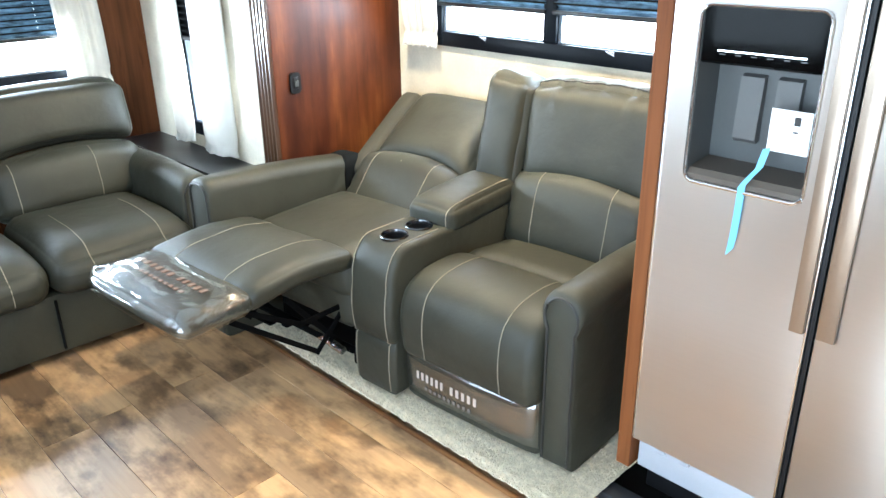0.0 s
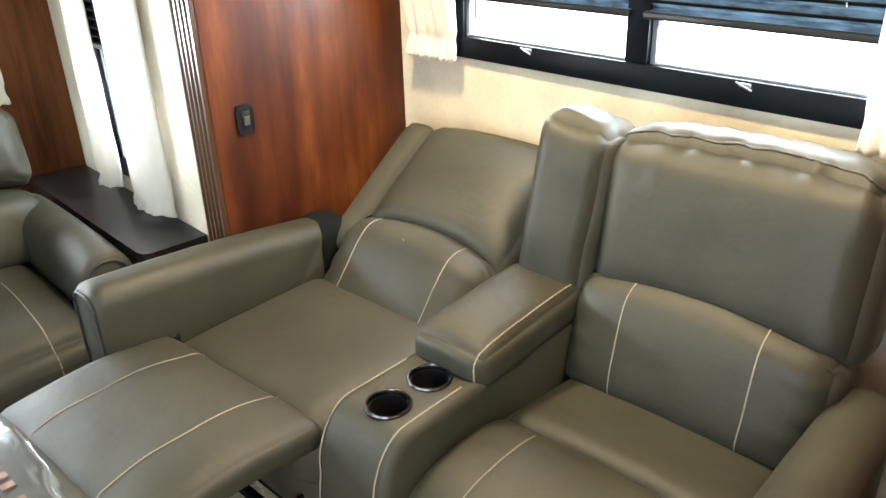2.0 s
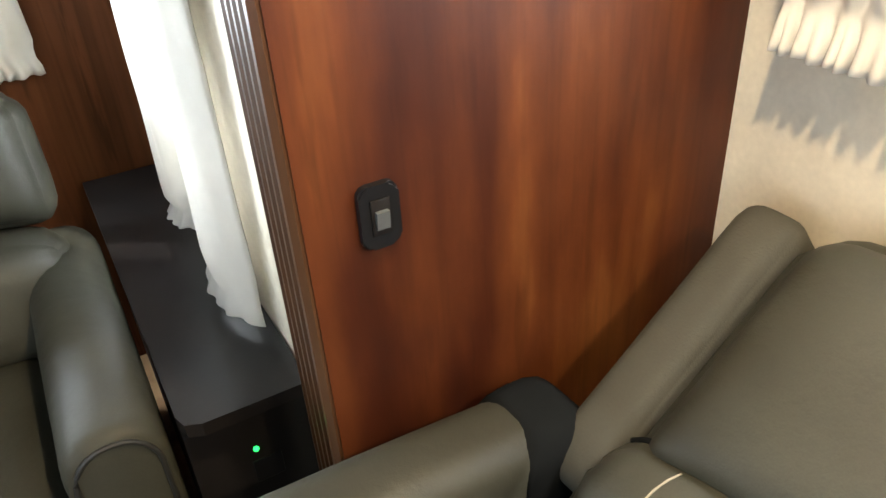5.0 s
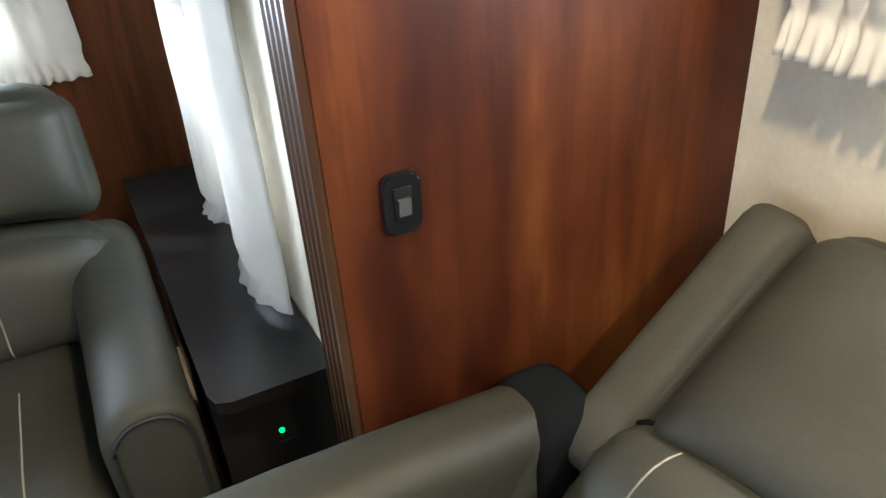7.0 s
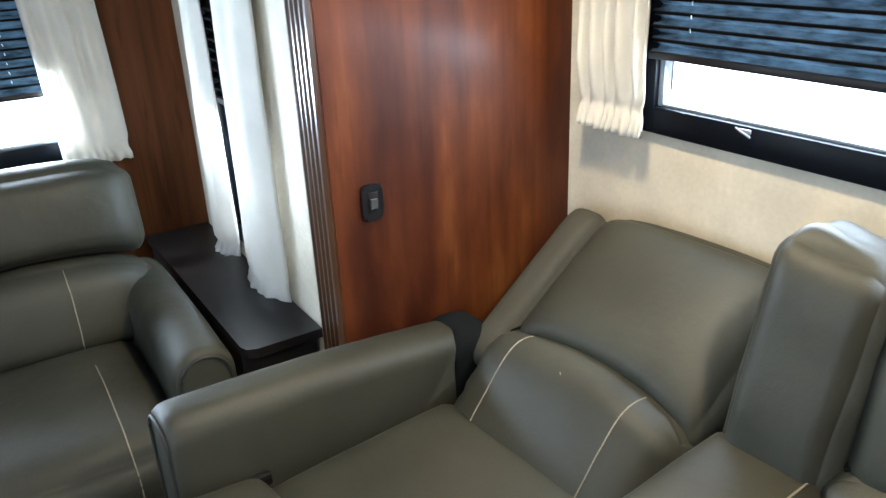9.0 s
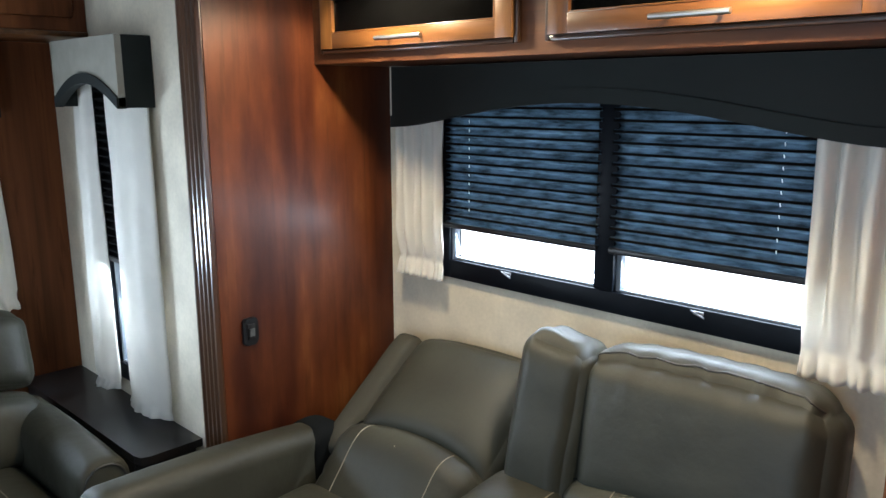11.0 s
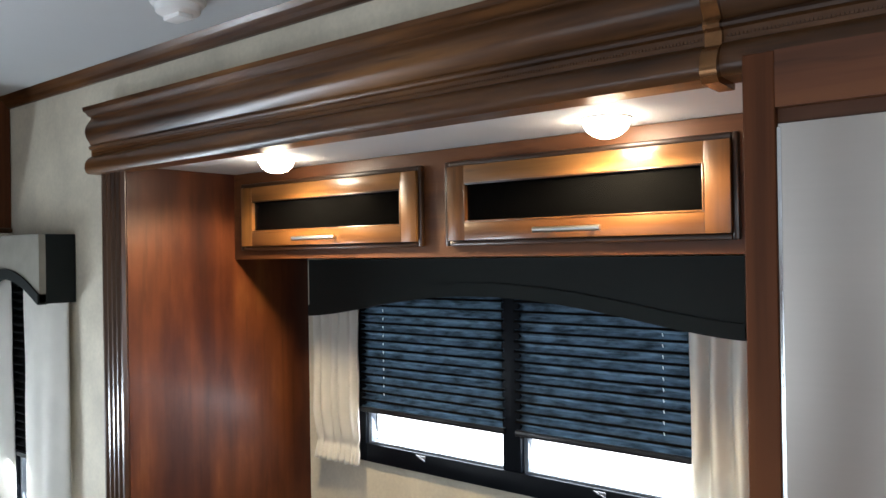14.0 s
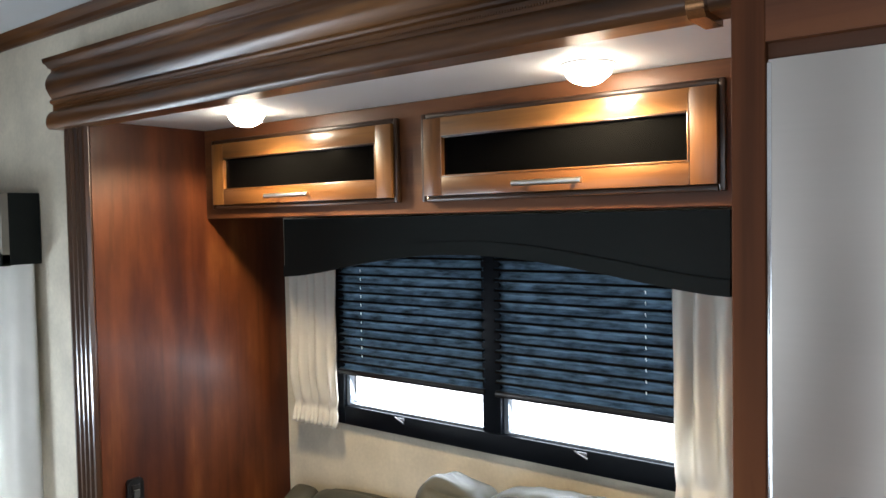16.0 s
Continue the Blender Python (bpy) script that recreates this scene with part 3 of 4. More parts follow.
# Unseen extra window, added so that daylight reaches the sofa and fridge.
for n_, h_ in enumerate(ADDEDWINS):
    window(f"window_{n_ + 4}", *h_, [(h_[0] + h_[1]) / 2], h_[3] - 0.1, "black-framed window across the aisle", Matrix.Translation((0, -3.05, 0)) @ Matrix(((-1, 0, 0, h_[0] + h_[1]), (0, -1, 0, 0), (0, 0, 1, 0), (0, 0, 0, 1))))


def curtain(label, w, h, folds, m, seed, frill=0.045, gather=0.0, lean=0.0, deep=1.0, bulge=0.0):
    """A gathered curtain panel: x across from 0 to w, hanging down from z 0 to -h, with a tied ruffle at its hem."""
    bm = bmesh.new()
    nx, nz = folds * 14, 44
    rows = []
    for k in range(nz + 1):
        t = k / nz
        z = -h * t
        hem = max(0.0, (z + h - frill) / -frill) if z + h < frill else 0.0
        neck = math.exp(-((z + h - frill) / 0.012) ** 2)
        row = []
        for i in range(nx + 1):
            s = i / nx
            ph = s * folds * math.tau + 1.3 * noise.noise(Vector((s * 3, t * 1.2, seed)))
            amp = deep * (0.010 + 0.007 * t) * (1 - 0.6 * neck) * (1 - 0.70 * min(1.0, max(0.0, (t - 0.70) / 0.2))) + 0.002 * hem
            width = w * (1 - gather * t ** 2 * (1 - 0.35 * hem) - 0.05 * neck)
            x = width * s + lean * t + 0.004 * math.sin(ph * 0.5 + 2 * t)
            y = -amp * (0.5 + 0.5 * math.sin(ph)) - 0.004 * (1 - 0.8 * hem) * noise.noise(Vector((s * 6, t * 5, seed + 3))) - 0.016 * min(1.0, deep) * hem * (0.5 + 0.5 * math.sin(ph * 2.0 + seed))
            y -= bulge * math.sin(math.pi * min(1.0, max(0.0, s))) ** 0.7 * (0.35 + 0.65 * t) * (1 - 0.35 * neck)
            row.append(bm.verts.new((x, y, z + 0.002 * hem * math.sin(ph + seed))))
        rows.append(row)
    for a, b in zip(rows, rows[1:]):
        for i in range(nx):
            bm.faces.new((a[i], a[i + 1], b[i + 1], b[i]))
    ob = part("curtain", bm, CURTAIN, None, "", True, 180)
    ob.matrix_basis = m
    md = ob.modifiers.new("thickness", "SOLIDIFY")
    md.thickness = 0.0025
    return tagged(ob, label, "curtain", "window curtains")


curtain("short ivory curtain with a gathered hem beside the slide window", 0.205, 0.535, 5, pose(0.078, -0.036, 1.56), 1, 0.06, lean=0.004, deep=1.9)
curtain("ivory curtain with a gathered hem lit by the slide window", 0.27, 0.60, 5, pose(1.352, -0.038, 1.60), 2, 0.06, deep=2.2)
curtain("long ivory curtain beside the narrow side window", 0.17, 1.105, 3, pose(-0.905, -0.660, 1.68), 3, 0.03, lean=0.03, deep=0.4, bulge=0.045)
curtain("long ivory curtain with a tied hem by the narrow window", 0.31, 1.115, 3, pose(-0.665, -0.650, 1.68), 4, 0.035, 0.10, 0.035, 0.4, 0.05)
SIDE = Matrix(((0, -1, 0, 0), (1, 0, 0, 0), (0, 0, 1, 0), (0, 0, 0, 1)))
curtain("ivory curtain with a gathered hem at the rear window", 0.20, 0.80, 4, Matrix.Translation((-1.115, -1.085, 1.63)) @ SIDE, 5, lean=0.04, deep=1.5)


def valance(label, w, h, depth, rise, m, front_mat, side_mat, band, power=1.1):
    """A box valance with an arched lower edge: x from 0 to w, y from 0 (wall) to -depth, z from 0 (top) down to -h at its ends."""
    top = thing("valance", label, "valance", m)
    n = 28

    def arch(s, extra=0.0):
        return -h + rise * (1 - (2 * s - 1) ** 2) ** power + extra
    low = [(w * i / n, arch(i / n)) for i in range(n + 1)]
    part("front_panel", prism([(0, 0), *[(x, z) for x, z in low], (w, 0)], lambda u, v, s: (u, s, v), -depth, -depth + 0.02), front_mat, top)
    part("arched_band", prism([*[(x, z - 0.006) for x, z in low], *[(x, z + band) for x, z in low[::-1]]], lambda u, v, s: (u, s, v), -depth - 0.006, -depth + 0.022), side_mat, top, "padded grey band along the arch")
    for x0 in (0.0, w - 0.02):
        part("side_panel", box(x0 - 0.001, x0 + 0.021, -depth + 0.0205, 0.0, -h - 0.004, 0.0, 0.003), side_mat, top, "grey side return", True)
    part("top_panel", box(0.021, w - 0.021, -depth + 0.0205, 0.0, -0.018, -0.002), side_mat, top)
    return top


valance("wide dark grey arched valance above the slide window", 1.375, 0.175, 0.10, 0.078, pose(0.120, -0.002, 1.679), GREYVAL, GREYVAL, 0.03, 1.6)
valance("taupe and grey arched box valance over the narrow window", 0.485, 0.205, 0.11, 0.075, pose(-0.832, -0.632, 1.770), TAUPE, GREYVAL, 0.026)
valance("taupe and grey arched valance over the rear window", 1.745, 0.22, 0.12, 0.07, Matrix.Translation((-1.158, -2.60, 1.75)) @ SIDE, TAUPE, GREYVAL, 0.026)


# ---- overhead cabinets ----
def framed_door(parent, x0, x1, z0, z1, y, bar):
    """A lift-up cabinet door with a bevelled wooden frame, smoked glass and a bar handle."""
    door = new("door")
    door.parent = parent
    f = 0.05
    inner = [(x0 + f, x1 - f, z0 + f * 0.84, z1 - f * 0.84)][0]
    for name, a, wood in (("stile", (x0, inner[0], z0, z1), DOORWOOD_Z), ("stile", (inner[1], x1, z0, z1), DOORWOOD_Z), ("rail", (inner[0] + 0.0003, inner[1] - 0.0003, z0, inner[2]), DOORWOOD), ("rail", (inner[0] + 0.0003, inner[1] - 0.0003, inner[3], z1), DOORWOOD)):
        part(name, box(a[0], a[1], y - 0.022, y, a[2], a[3], 0.001), wood, door, "", True)
    d = 0.004
    for a, wood in (((inner[0], inner[0] + d, inner[2], inner[3]), DOORWOOD_Z), ((inner[1] - d, inner[1], inner[2], inner[3]), DOORWOOD_Z), ((inner[0] + d, inner[1] - d, inner[2], inner[2] + d), DOORWOOD), ((inner[0] + d, inner[1] - d, inner[3] - d, inner[3]), GLAZED)):
        part("inner_bead", box(a[0], a[1], y - 0.0235, y - 0.010, a[2], a[3], 0.0015), wood, door, "rounded inner bead", True)
    for a in ((x0 - 0.013, x0 - 0.0005, z0 - 0.013, z1 + 0.013), (x1 + 0.0005, x1 + 0.013, z0 - 0.013, z1 + 0.013), (x0, x1, z0 - 0.013, z0 - 0.0005), (x0, x1, z1 + 0.0005, z1 + 0.013)):
        part("outer_edge", box(a[0], a[1], y - 0.015, y - 0.001, a[2], a[3], 0.004), GLAZED, door, "dark glazed moulded edge", True)
    part("glass_panel", box(inner[0] - 0.003, inner[1] + 0.003, y - 0.012, y - 0.006, inner[2] - 0.003, inner[3] + 0.003), DARKGLASS, door, "black smoked glass insert")
    if bar:
        h = bmesh.new()
        tube([(bar[0], y - 0.05, bar[2]), (bar[1], y - 0.05, bar[2])], 0.006, 10, h)
        for hx in (bar[0] + 0.028, bar[1] - 0.028):
            tube([(hx, y - 0.05, bar[2]), (hx, y - 0.02, bar[2])], 0.0045, 8, h)
        part("handle", h, NICKEL, door, "brushed nickel bar handle", True)
    return door


cab = thing("overhead_cabinet", "cherry overhead cabinet with two smoked-glass lift doors", "cabinet")
part("body", box(0.001, 1.688, -0.30, -0.001, 1.684, SLIDE_Z - 0.001, 0.002), CHERRY_X, cab)
framed_door(cab, 0.066, 0.768, 1.724, 1.901, -0.301, (0.334, 0.505, 1.742))
framed_door(cab, 0.868, 1.540, 1.724, 1.901, -0.301, (1.126, 1.286, 1.742))

rearcab = thing("overhead_cabinet", "dark cherry overhead cabinet above the rear sofa", "cabinet")
part("body", box(-1.159, -0.80, -3.04, -0.633, 1.80, 2.249, 0.002), CHERRY_DARK, rearcab)
part("bottom_lip", box(-1.158, -0.785, -3.04, -0.634, 1.785, 1.803, 0.006), TRIM_X, rearcab, "dark moulded lower lip", True)
for y0 in (-1.22, -1.84, -2.46):
    part("door", box(-0.80, -0.778, y0, y0 + 0.54, 1.845, 2.20, 0.006), CHERRY_DARK, rearcab, "dark cherry door", True)

for lx, ly in ((0.414, -0.468), (1.338, -0.420)):
    puck = thing("puck_light", "lit round puck light under the slide-out ceiling", "lamp", pose(lx, ly, SLIDE_Z), "puck lights")
    part("trim_ring", turned([(0.0455, 0.0), (0.0500, -0.001), (0.0490, -0.003), (0.0470, -0.004), (0.0455, 0.0)], 28), PAPER, puck, "white trim ring", True)
    part("lens", turned([(0.0465, -0.0005), (0.0455, -0.010), (0.038, -0.024), (0.027, -0.033), (0.014, -0.038), (0.002, -0.039)], 24), LAMPGLOW, puck, "glowing frosted lens", True)

det = thing("smoke_alarm", "white plastic smoke alarm on the ceiling", "alarm", pose(0.555, -0.843, CEIL))
part("base", turned([(0.058, 0.0), (0.060, -0.010), (0.055, -0.018), (0.05, -0.02)], 24), PAPER, det, "", True)
part("test_button", box(-0.03, 0.03, -0.018, 0.018, -0.050, -0.038, 0.004), PAPER, det, "", True)
part("cover", turned([(0.048, -0.018), (0.046, -0.034), (0.036, -0.04), (0.005, -0.041)], 24), PAPER, det, "", True)

sw = thing("wall_switch", "black rocker switch plate on the cherry panel", "switch", pose(0.0, -0.566, 0.922))
plate = prism(arc(0.012, 0.028, 0.013, 0, 90) + arc(-0.012, 0.028, 0.013, 90, 180) + arc(-0.012, -0.028, 0.013, 180, 270) + arc(0.012, -0.028, 0.013, 270, 360), lambda u, v, s: (s, u, v), 0.0, 0.010)
bmesh.ops.bevel(plate, geom=[e for e in plate.edges if all(v.co.x > 0.009 for v in e.verts)], offset=0.003, segments=2, affect="EDGES")
part("plate", plate, BLACK, sw, "", True)
part("surround", box(0.010, 0.0125, -0.012, 0.012, -0.022, 0.024, 0.001), BLACKLAM, sw, "", True)
part("rocker", prism([(-0.008, -0.013), (0.008, -0.013), (0.008, 0.010), (-0.008, 0.010)], lambda u, v, s: (s - (0.003 if v < 0 else 0), u, v), 0.0125, 0.019), GREYPLASTIC, sw, "grey rocker", True)


# ---- refrigerator ----
fridge = thing("refrigerator", "stainless steel side-by-side refrigerator with ice dispenser", "refrigerator")
FX, FM, FE, FY, FZ0, FZ1 = 1.733, 2.119, 2.60, -0.73, 0.20, 1.855
part("body", box(FX + 0.004, FE - 0.004, FY + 0.108, -0.04, 0.10, FZ1 - 0.012, 0.004), STEEL_DARK, fridge, "dark grey cabinet", True)
ld = new("freezer_door")
ld.parent = fridge
DX0, DX1, DZ0, DZ1 = 1.800, 2.059, 0.952, 1.330
skin = bmesh.new()
for a in ((FX, DX0, FZ0, FZ1), (DX1, FM, FZ0, FZ1), (DX0, DX1, FZ0, DZ0), (DX0, DX1, DZ1, FZ1)):
    box(a[0], a[1], FY, FY + 0.06, a[2], a[3], bm=skin)
bmesh.ops.remove_doubles(skin, verts=skin.verts, dist=1e-5)
part("door_skin", skin, STEEL, ld, "brushed stainless door skin")
part("edge_strip", box(FM + 0.001, FM + 0.012, FY + 0.008, FY + 0.06, FZ0 + 0.01, FZ1 - 0.01), BLACK, ld)
rim = bmesh.new()
ring = []
for cx, cz, a0 in ((DX1 - 0.02, DZ1 - 0.02, 0), (DX0 + 0.02, DZ1 - 0.02, 90), (DX0 + 0.02, DZ0 + 0.02, 180), (DX1 - 0.02, DZ0 + 0.02, 270)):
    ring += [(cx + 0.024 * math.cos(radians(a0 + 15 * k)), FY - 0.002, cz + 0.024 * math.sin(radians(a0 + 15 * k))) for k in range(7)]
tube([*ring, ring[0]], 0.0045, 8, rim)
part("dispenser_rim", rim, CHROME, ld, "bright rounded rim", True)
for nm, a in (("well_back", (DX0 - 0.001, DX1 + 0.001, FY + 0.098, FY + 0.104, DZ0, DZ1)), ("well_side", (DX0 - 0.004, DX0 + 0.001, FY, FY + 0.098, DZ0, DZ1)), ("well_side", (DX1 - 0.001, DX1 + 0.004, FY, FY + 0.098, DZ0, DZ1)), ("well_top", (DX0, DX1, FY, FY + 0.098, DZ1 - 0.001, DZ1 + 0.004))):
    part(nm, box(*a), GREYPLASTIC, ld, "grey plastic dispenser recess")
part("control_panel", prism([(FY + 0.002, DZ1), (FY + 0.002, DZ1 - 0.112), (FY + 0.012, DZ1 - 0.118), (FY + 0.09, DZ1 - 0.118), (FY + 0.09, DZ1)], lambda u, v, s: (s, u, v), DX0 + 0.001, DX1 - 0.001), DARKGLASS, ld, "glossy black control panel")
leds = bmesh.new()
box(DX0 + 0.04, DX1 - 0.035, FY - 0.0005, FY + 0.003, DZ1 - 0.090, DZ1 - 0.0873, bm=leds)
part("indicator_bar", leds, WHITELED, ld, "thin lit indicator bar")
for k in range(6):
    ix = DX0 + 0.05 + k * 0.034
    part("control_mark", box(ix - 0.006, ix + 0.006, FY + 0.0005, FY + 0.003, DZ1 - 0.097, DZ1 - 0.0945), GREYPLASTIC, ld, "small grey printed mark")
part("work_light", box(DX0 + 0.084, DX0 + 0.092, FY + 0.045, FY + 0.051, DZ1 - 0.111, DZ1 - 0.106, 0.001), WHITELED, ld, "tiny lit lamp").location = (0, 0.0, -0.010)
for px in (DX0 + 0.088, DX0 + 0.169):
    part("paddle", prism([(FY + 0.097, 1.185), (FY + 0.082, 1.18), (FY + 0.072, 1.045), (FY + 0.080, 1.036), (FY + 0.097, 1.040)], lambda u, v, s: (s, u, v), px - 0.026, px + 0.026), PADDLE, ld, "grey dispenser paddle", True)
part("drip_tray", prism([(FY + 0.002, DZ0 + 0.001), (FY + 0.002, DZ0 + 0.014), (FY + 0.012, DZ0 + 0.026), (FY + 0.097, DZ0 + 0.036), (FY + 0.097, DZ0 + 0.001)], lambda u, v, s: (s, u, v), DX0 + 0.001, DX1 - 0.001), TRAY, ld, "sloping satin bronze drip tray")
rd = part("fridge_door", box(FM + 0.017, FE, FY, FY + 0.06, FZ0, FZ1, 0.006, seg=3), STEEL, fridge, "brushed stainless door", True)
for hx0, hx1, door in ((FM - 0.036, FM - 0.004, ld), (FM + 0.022, FM + 0.060, rd)):
    part("grip_strip", box(hx0, hx1, FY - 0.010, FY - 0.001, 0.668, 1.60, 0.003), STEEL_GRIP, door, "tall satin bronze grip strip", True)
part("bright_edge_strip", box(FM - 0.003, FM + 0.002, FY - 0.003, FY + 0.003, FZ0 + 0.01, FZ1 - 0.01, 0.001), CHROME, ld, "chrome strip for a polished edge and an edge highlight", True)
# Highlight along the door's left edge, made as a chrome strip.
part("bright_edge_strip", box(FX - 0.0015, FX + 0.004, FY - 0.003, FY + 0.02, FZ0 + 0.004, FZ1 - 0.004, 0.001), CHROME, ld, "chrome strip for a polished edge and an edge highlight", True)
kick = bmesh.new()
box(FX + 0.004, FE - 0.004, FY + 0.03, FY + 0.05, 0.095, FZ0 - 0.006, 0.003, kick)
for kx in (1.79, 1.86):
    box(kx, kx + 0.03, FY + 0.02, FY + 0.032, 0.17, 0.19, 0.002, kick)
part("kick_plate", kick, KICK, fridge, "pale steel kick plate", True)
part("foot_rail", box(FX + 0.01, FE, FY + 0.08, FY + 0.12, 0.0, 0.11, 0.003), BLACK, fridge)
tp = bmesh.new()
pts = [(1.962, FY + 0.026, 1.046), (1.957, FY + 0.014, 1.004), (1.943, FY - 0.002, 0.980), (1.935, FY - 0.009, 0.964), (1.934, FY - 0.009, 0.90), (1.931, FY - 0.007, 0.845), (1.926, FY - 0.004, 0.806)]
rows = [[tp.verts.new((x + dx, y + dy * 0.004, z + dx * (1.3 if z < 0.82 else 0.4))) for dx, dy in ((-0.0075, 0), (0.0075, 1))] for x, y, z in pts]
for a, b in zip(rows, rows[1:]):
    tp.faces.new((a[0], a[1], b[1], b[0]))
tape = part("tape_strip", tp, TAPE, None, "")
tape.modifiers.new("thickness", "SOLIDIFY").thickness = 0.0008
tagged(tape, "loose strip of light blue tape on the dispenser", "tape")
card = thing("paper_tag", "white paper instruction tag taped in the dispenser", "tag")
part("sheet", box(1.960, 2.045, FY + 0.030, FY + 0.031, 1.042, 1.132), PAPER, card)
part("printed_mark", box(2.010, 2.023, FY + 0.0285, FY + 0.0297, 1.102, 1.120, 0.0002), INK, card, "small black printed symbol")
part("printed_line", box(2.010, 2.021, FY + 0.0285, FY + 0.0297, 1.086, 1.090), STEEL_DARK, card, "grey printed line")

# ---- theater sofa ----
SOFA = thing("theater_sofa", "grey leather two-seat theater sofa, one side reclined", "sofa", pose(0.86, -0.88, 0, 0, 0, 3.5))


def upholstery(name, shape, label="", n=14, parent=SOFA, material=LEATHER):
    return part(name, block(shape, n), material, parent, label, True, 60)


def arm(x0, x1, y0, y1, outward, z1=0.615, parent=SOFA, z0=None, label="padded leather arm", name="arm", material=LEATHER, rise=0.0, slab=0.0):
    """A rolled arm between x0 and x1 from front y0 to back y1, its roll leaning outwards."""
    z0 = RUG_Z + 0.012 if z0 is None else z0
    c, w = (x0 + x1) / 2, (x1 - x0) / 2
    body, roll = 0.86 * w, w * 1.03
    pr = []
    for k in range(25):
        a = radians(215 - 250 * k / 24)
        pr.append((c + roll * math.cos(a), z1 - roll + roll * math.sin(a)))
    pr = [(c - body, z0), (c - body, z0 + 0.15), (c - body * 0.98, z1 - 2 * roll)] + pr + [(c + body * 0.98, z1 - 2 * roll), (c + body, z0 + 0.15), (c + body, z0)]
    if slab:
        pr = [(c - w, z0), (c - w, z0 + 0.15)] + arc(c - w + slab, z1 - slab, slab, 180, 90) + arc(c + w - slab, z1 - slab, slab, 90, 0) + [(c + w, z0 + 0.15), (c + w, z0)]
    bm = bmesh.new()
    rings = []
    cx, cz = c, (z0 + z1) / 2
    ys = [0, 0.004, 0.014, 0.03] + [0.03 + (y1 - y0 - 0.06) * i / 14 for i in range(1, 15)] + [y1 - y0 - 0.014, y1 - y0 - 0.004, y1 - y0]
    for d in ys:
        e = min(d, y1 - y0 - d)
        inset = 0.022 * (1 - math.sqrt(max(0.0, 1 - (1 - min(e, 0.03) / 0.03) ** 2)))
        t = d / (y1 - y0)
        ring = []
        for u, v in pr:
            dirv = Vector((u - cx, v - cz))
            s = 1 - inset / max(0.03, dirv.length)
            p = Vector((cx + dirv.x * s, y0 + d, cz + dirv.y * s + (0.010 * math.sin(t * math.pi) + rise * (1 - t)) * (1 if v > cz else 0)))
            ring.append(bm.verts.new(p + 0.0018 * noise.noise_vector(p * 11)))
        rings.append(ring)
    for a, b in zip(rings, rings[1:]):
        for k in range(len(pr)):
            bm.faces.new((a[k], a[(k + 1) % len(pr)], b[(k + 1) % len(pr)], b[k]))
    bm.faces.new(rings[0][::-1])
    bm.faces.new(rings[-1])
    ob = part(name, bm, material, parent, label, True, 60)
    if name != "arm":
        return ob
    pipe = []
    for u, v in pr[1:-1]:
        pipe.append((cx + (u - cx) * 0.80, y0 - 0.001, cz + (v - cz) * 0.93 + (rise if v > cz else 0)))
    part("piping", tube([(pipe[0][0], y0 - 0.001, z0 + 0.02), *pipe, (pipe[-1][0], y0 - 0.001, z0 + 0.02)], 0.0042, 8), PIPING, ob, "dark corded piping", True)
    return ob


def eased(points, per=5):
    """A smooth closed line through the points."""
    n, out = len(points), []
    for i in range(n):
        p0, p1, p2, p3 = [Vector(points[(i + k - 1) % n]) for k in range(4)]
        for s in range(per):
            t = s / per
            out.append(0.5 * (2 * p1 + (p2 - p0) * t + (2 * p0 - 5 * p1 + 4 * p2 - p3) * t * t + (3 * p1 - p0 - 3 * p2 + p3) * t ** 3))
    return out


def swept(profile, x0, x1, r=0.03, n=10, wrinkle=0.0015, crown=0.0):
    """An upholstered block: a side profile of (y, z) swept from x0 to x1 with rounded ends; crown lifts its middle."""
    bm = bmesh.new()
    mid = sum((Vector(p) for p in profile), Vector((0, 0))) / len(profile)
    ds = [r * (1 - math.cos(radians(90 * k / 5))) for k in range(5)]
    ds = ds + [r + (x1 - x0 - 2 * r) * k / n for k in range(n + 1)] + [x1 - x0 - d for d in ds[::-1]]
    rings = []
    for d in ds:
        e = min(d, x1 - x0 - d, r)
        inset = r * (1 - math.sqrt(max(0.0, 1 - (1 - e / r) ** 2)))
        s = 2 * d / (x1 - x0) - 1
        ring = []
        for u, v in profile:
            away = Vector((u, v)) - mid
            q = mid + away * (1 - inset / max(r, away.length))
            p = Vector((x0 + d, q.x, q.y + crown * (1 - s * s) * (1 if v > mid.y else 0)))
            ring.append(bm.verts.new(p + wrinkle * noise.noise_vector(p * 9)))
        rings.append(ring)
    m = len(profile)
    for a, b in zip(rings, rings[1:]):
        for k in range(m):
            bm.faces.new((a[k], a[(k + 1) % m], b[(k + 1) % m], b[k]))
    bm.faces.new(rings[0][::-1])
    bm.faces.new(rings[-1])
    return bm


def seam(points, parent, r=0.0018):
    part("stitching", tube(points, r, 5), THREAD, parent, "raised beige contrast stitching", True)


RS, LS = 0.372, -0.378      # seat centres
SW = 0.535                  # seat width

# right seat, upright
rf = padded(SW, 0.07, 0.20, 0.03, (0.018, 0, 0, 0), at=(RS, 0.03, 0.155))
foot = upholstery("footrest", rf, "closed padded footrest panel", 12)
cover = padded(SW + 0.01, 0.078, 0.172, 0.026, (0.022, 0, 0, 0), at=(RS, 0.027, 0.168), wrinkle=0.005)
film = part("plastic_cover", block(cover, 12), FILM, foot, "shiny clear protective plastic film", True, 60)
film.visible_shadow = False
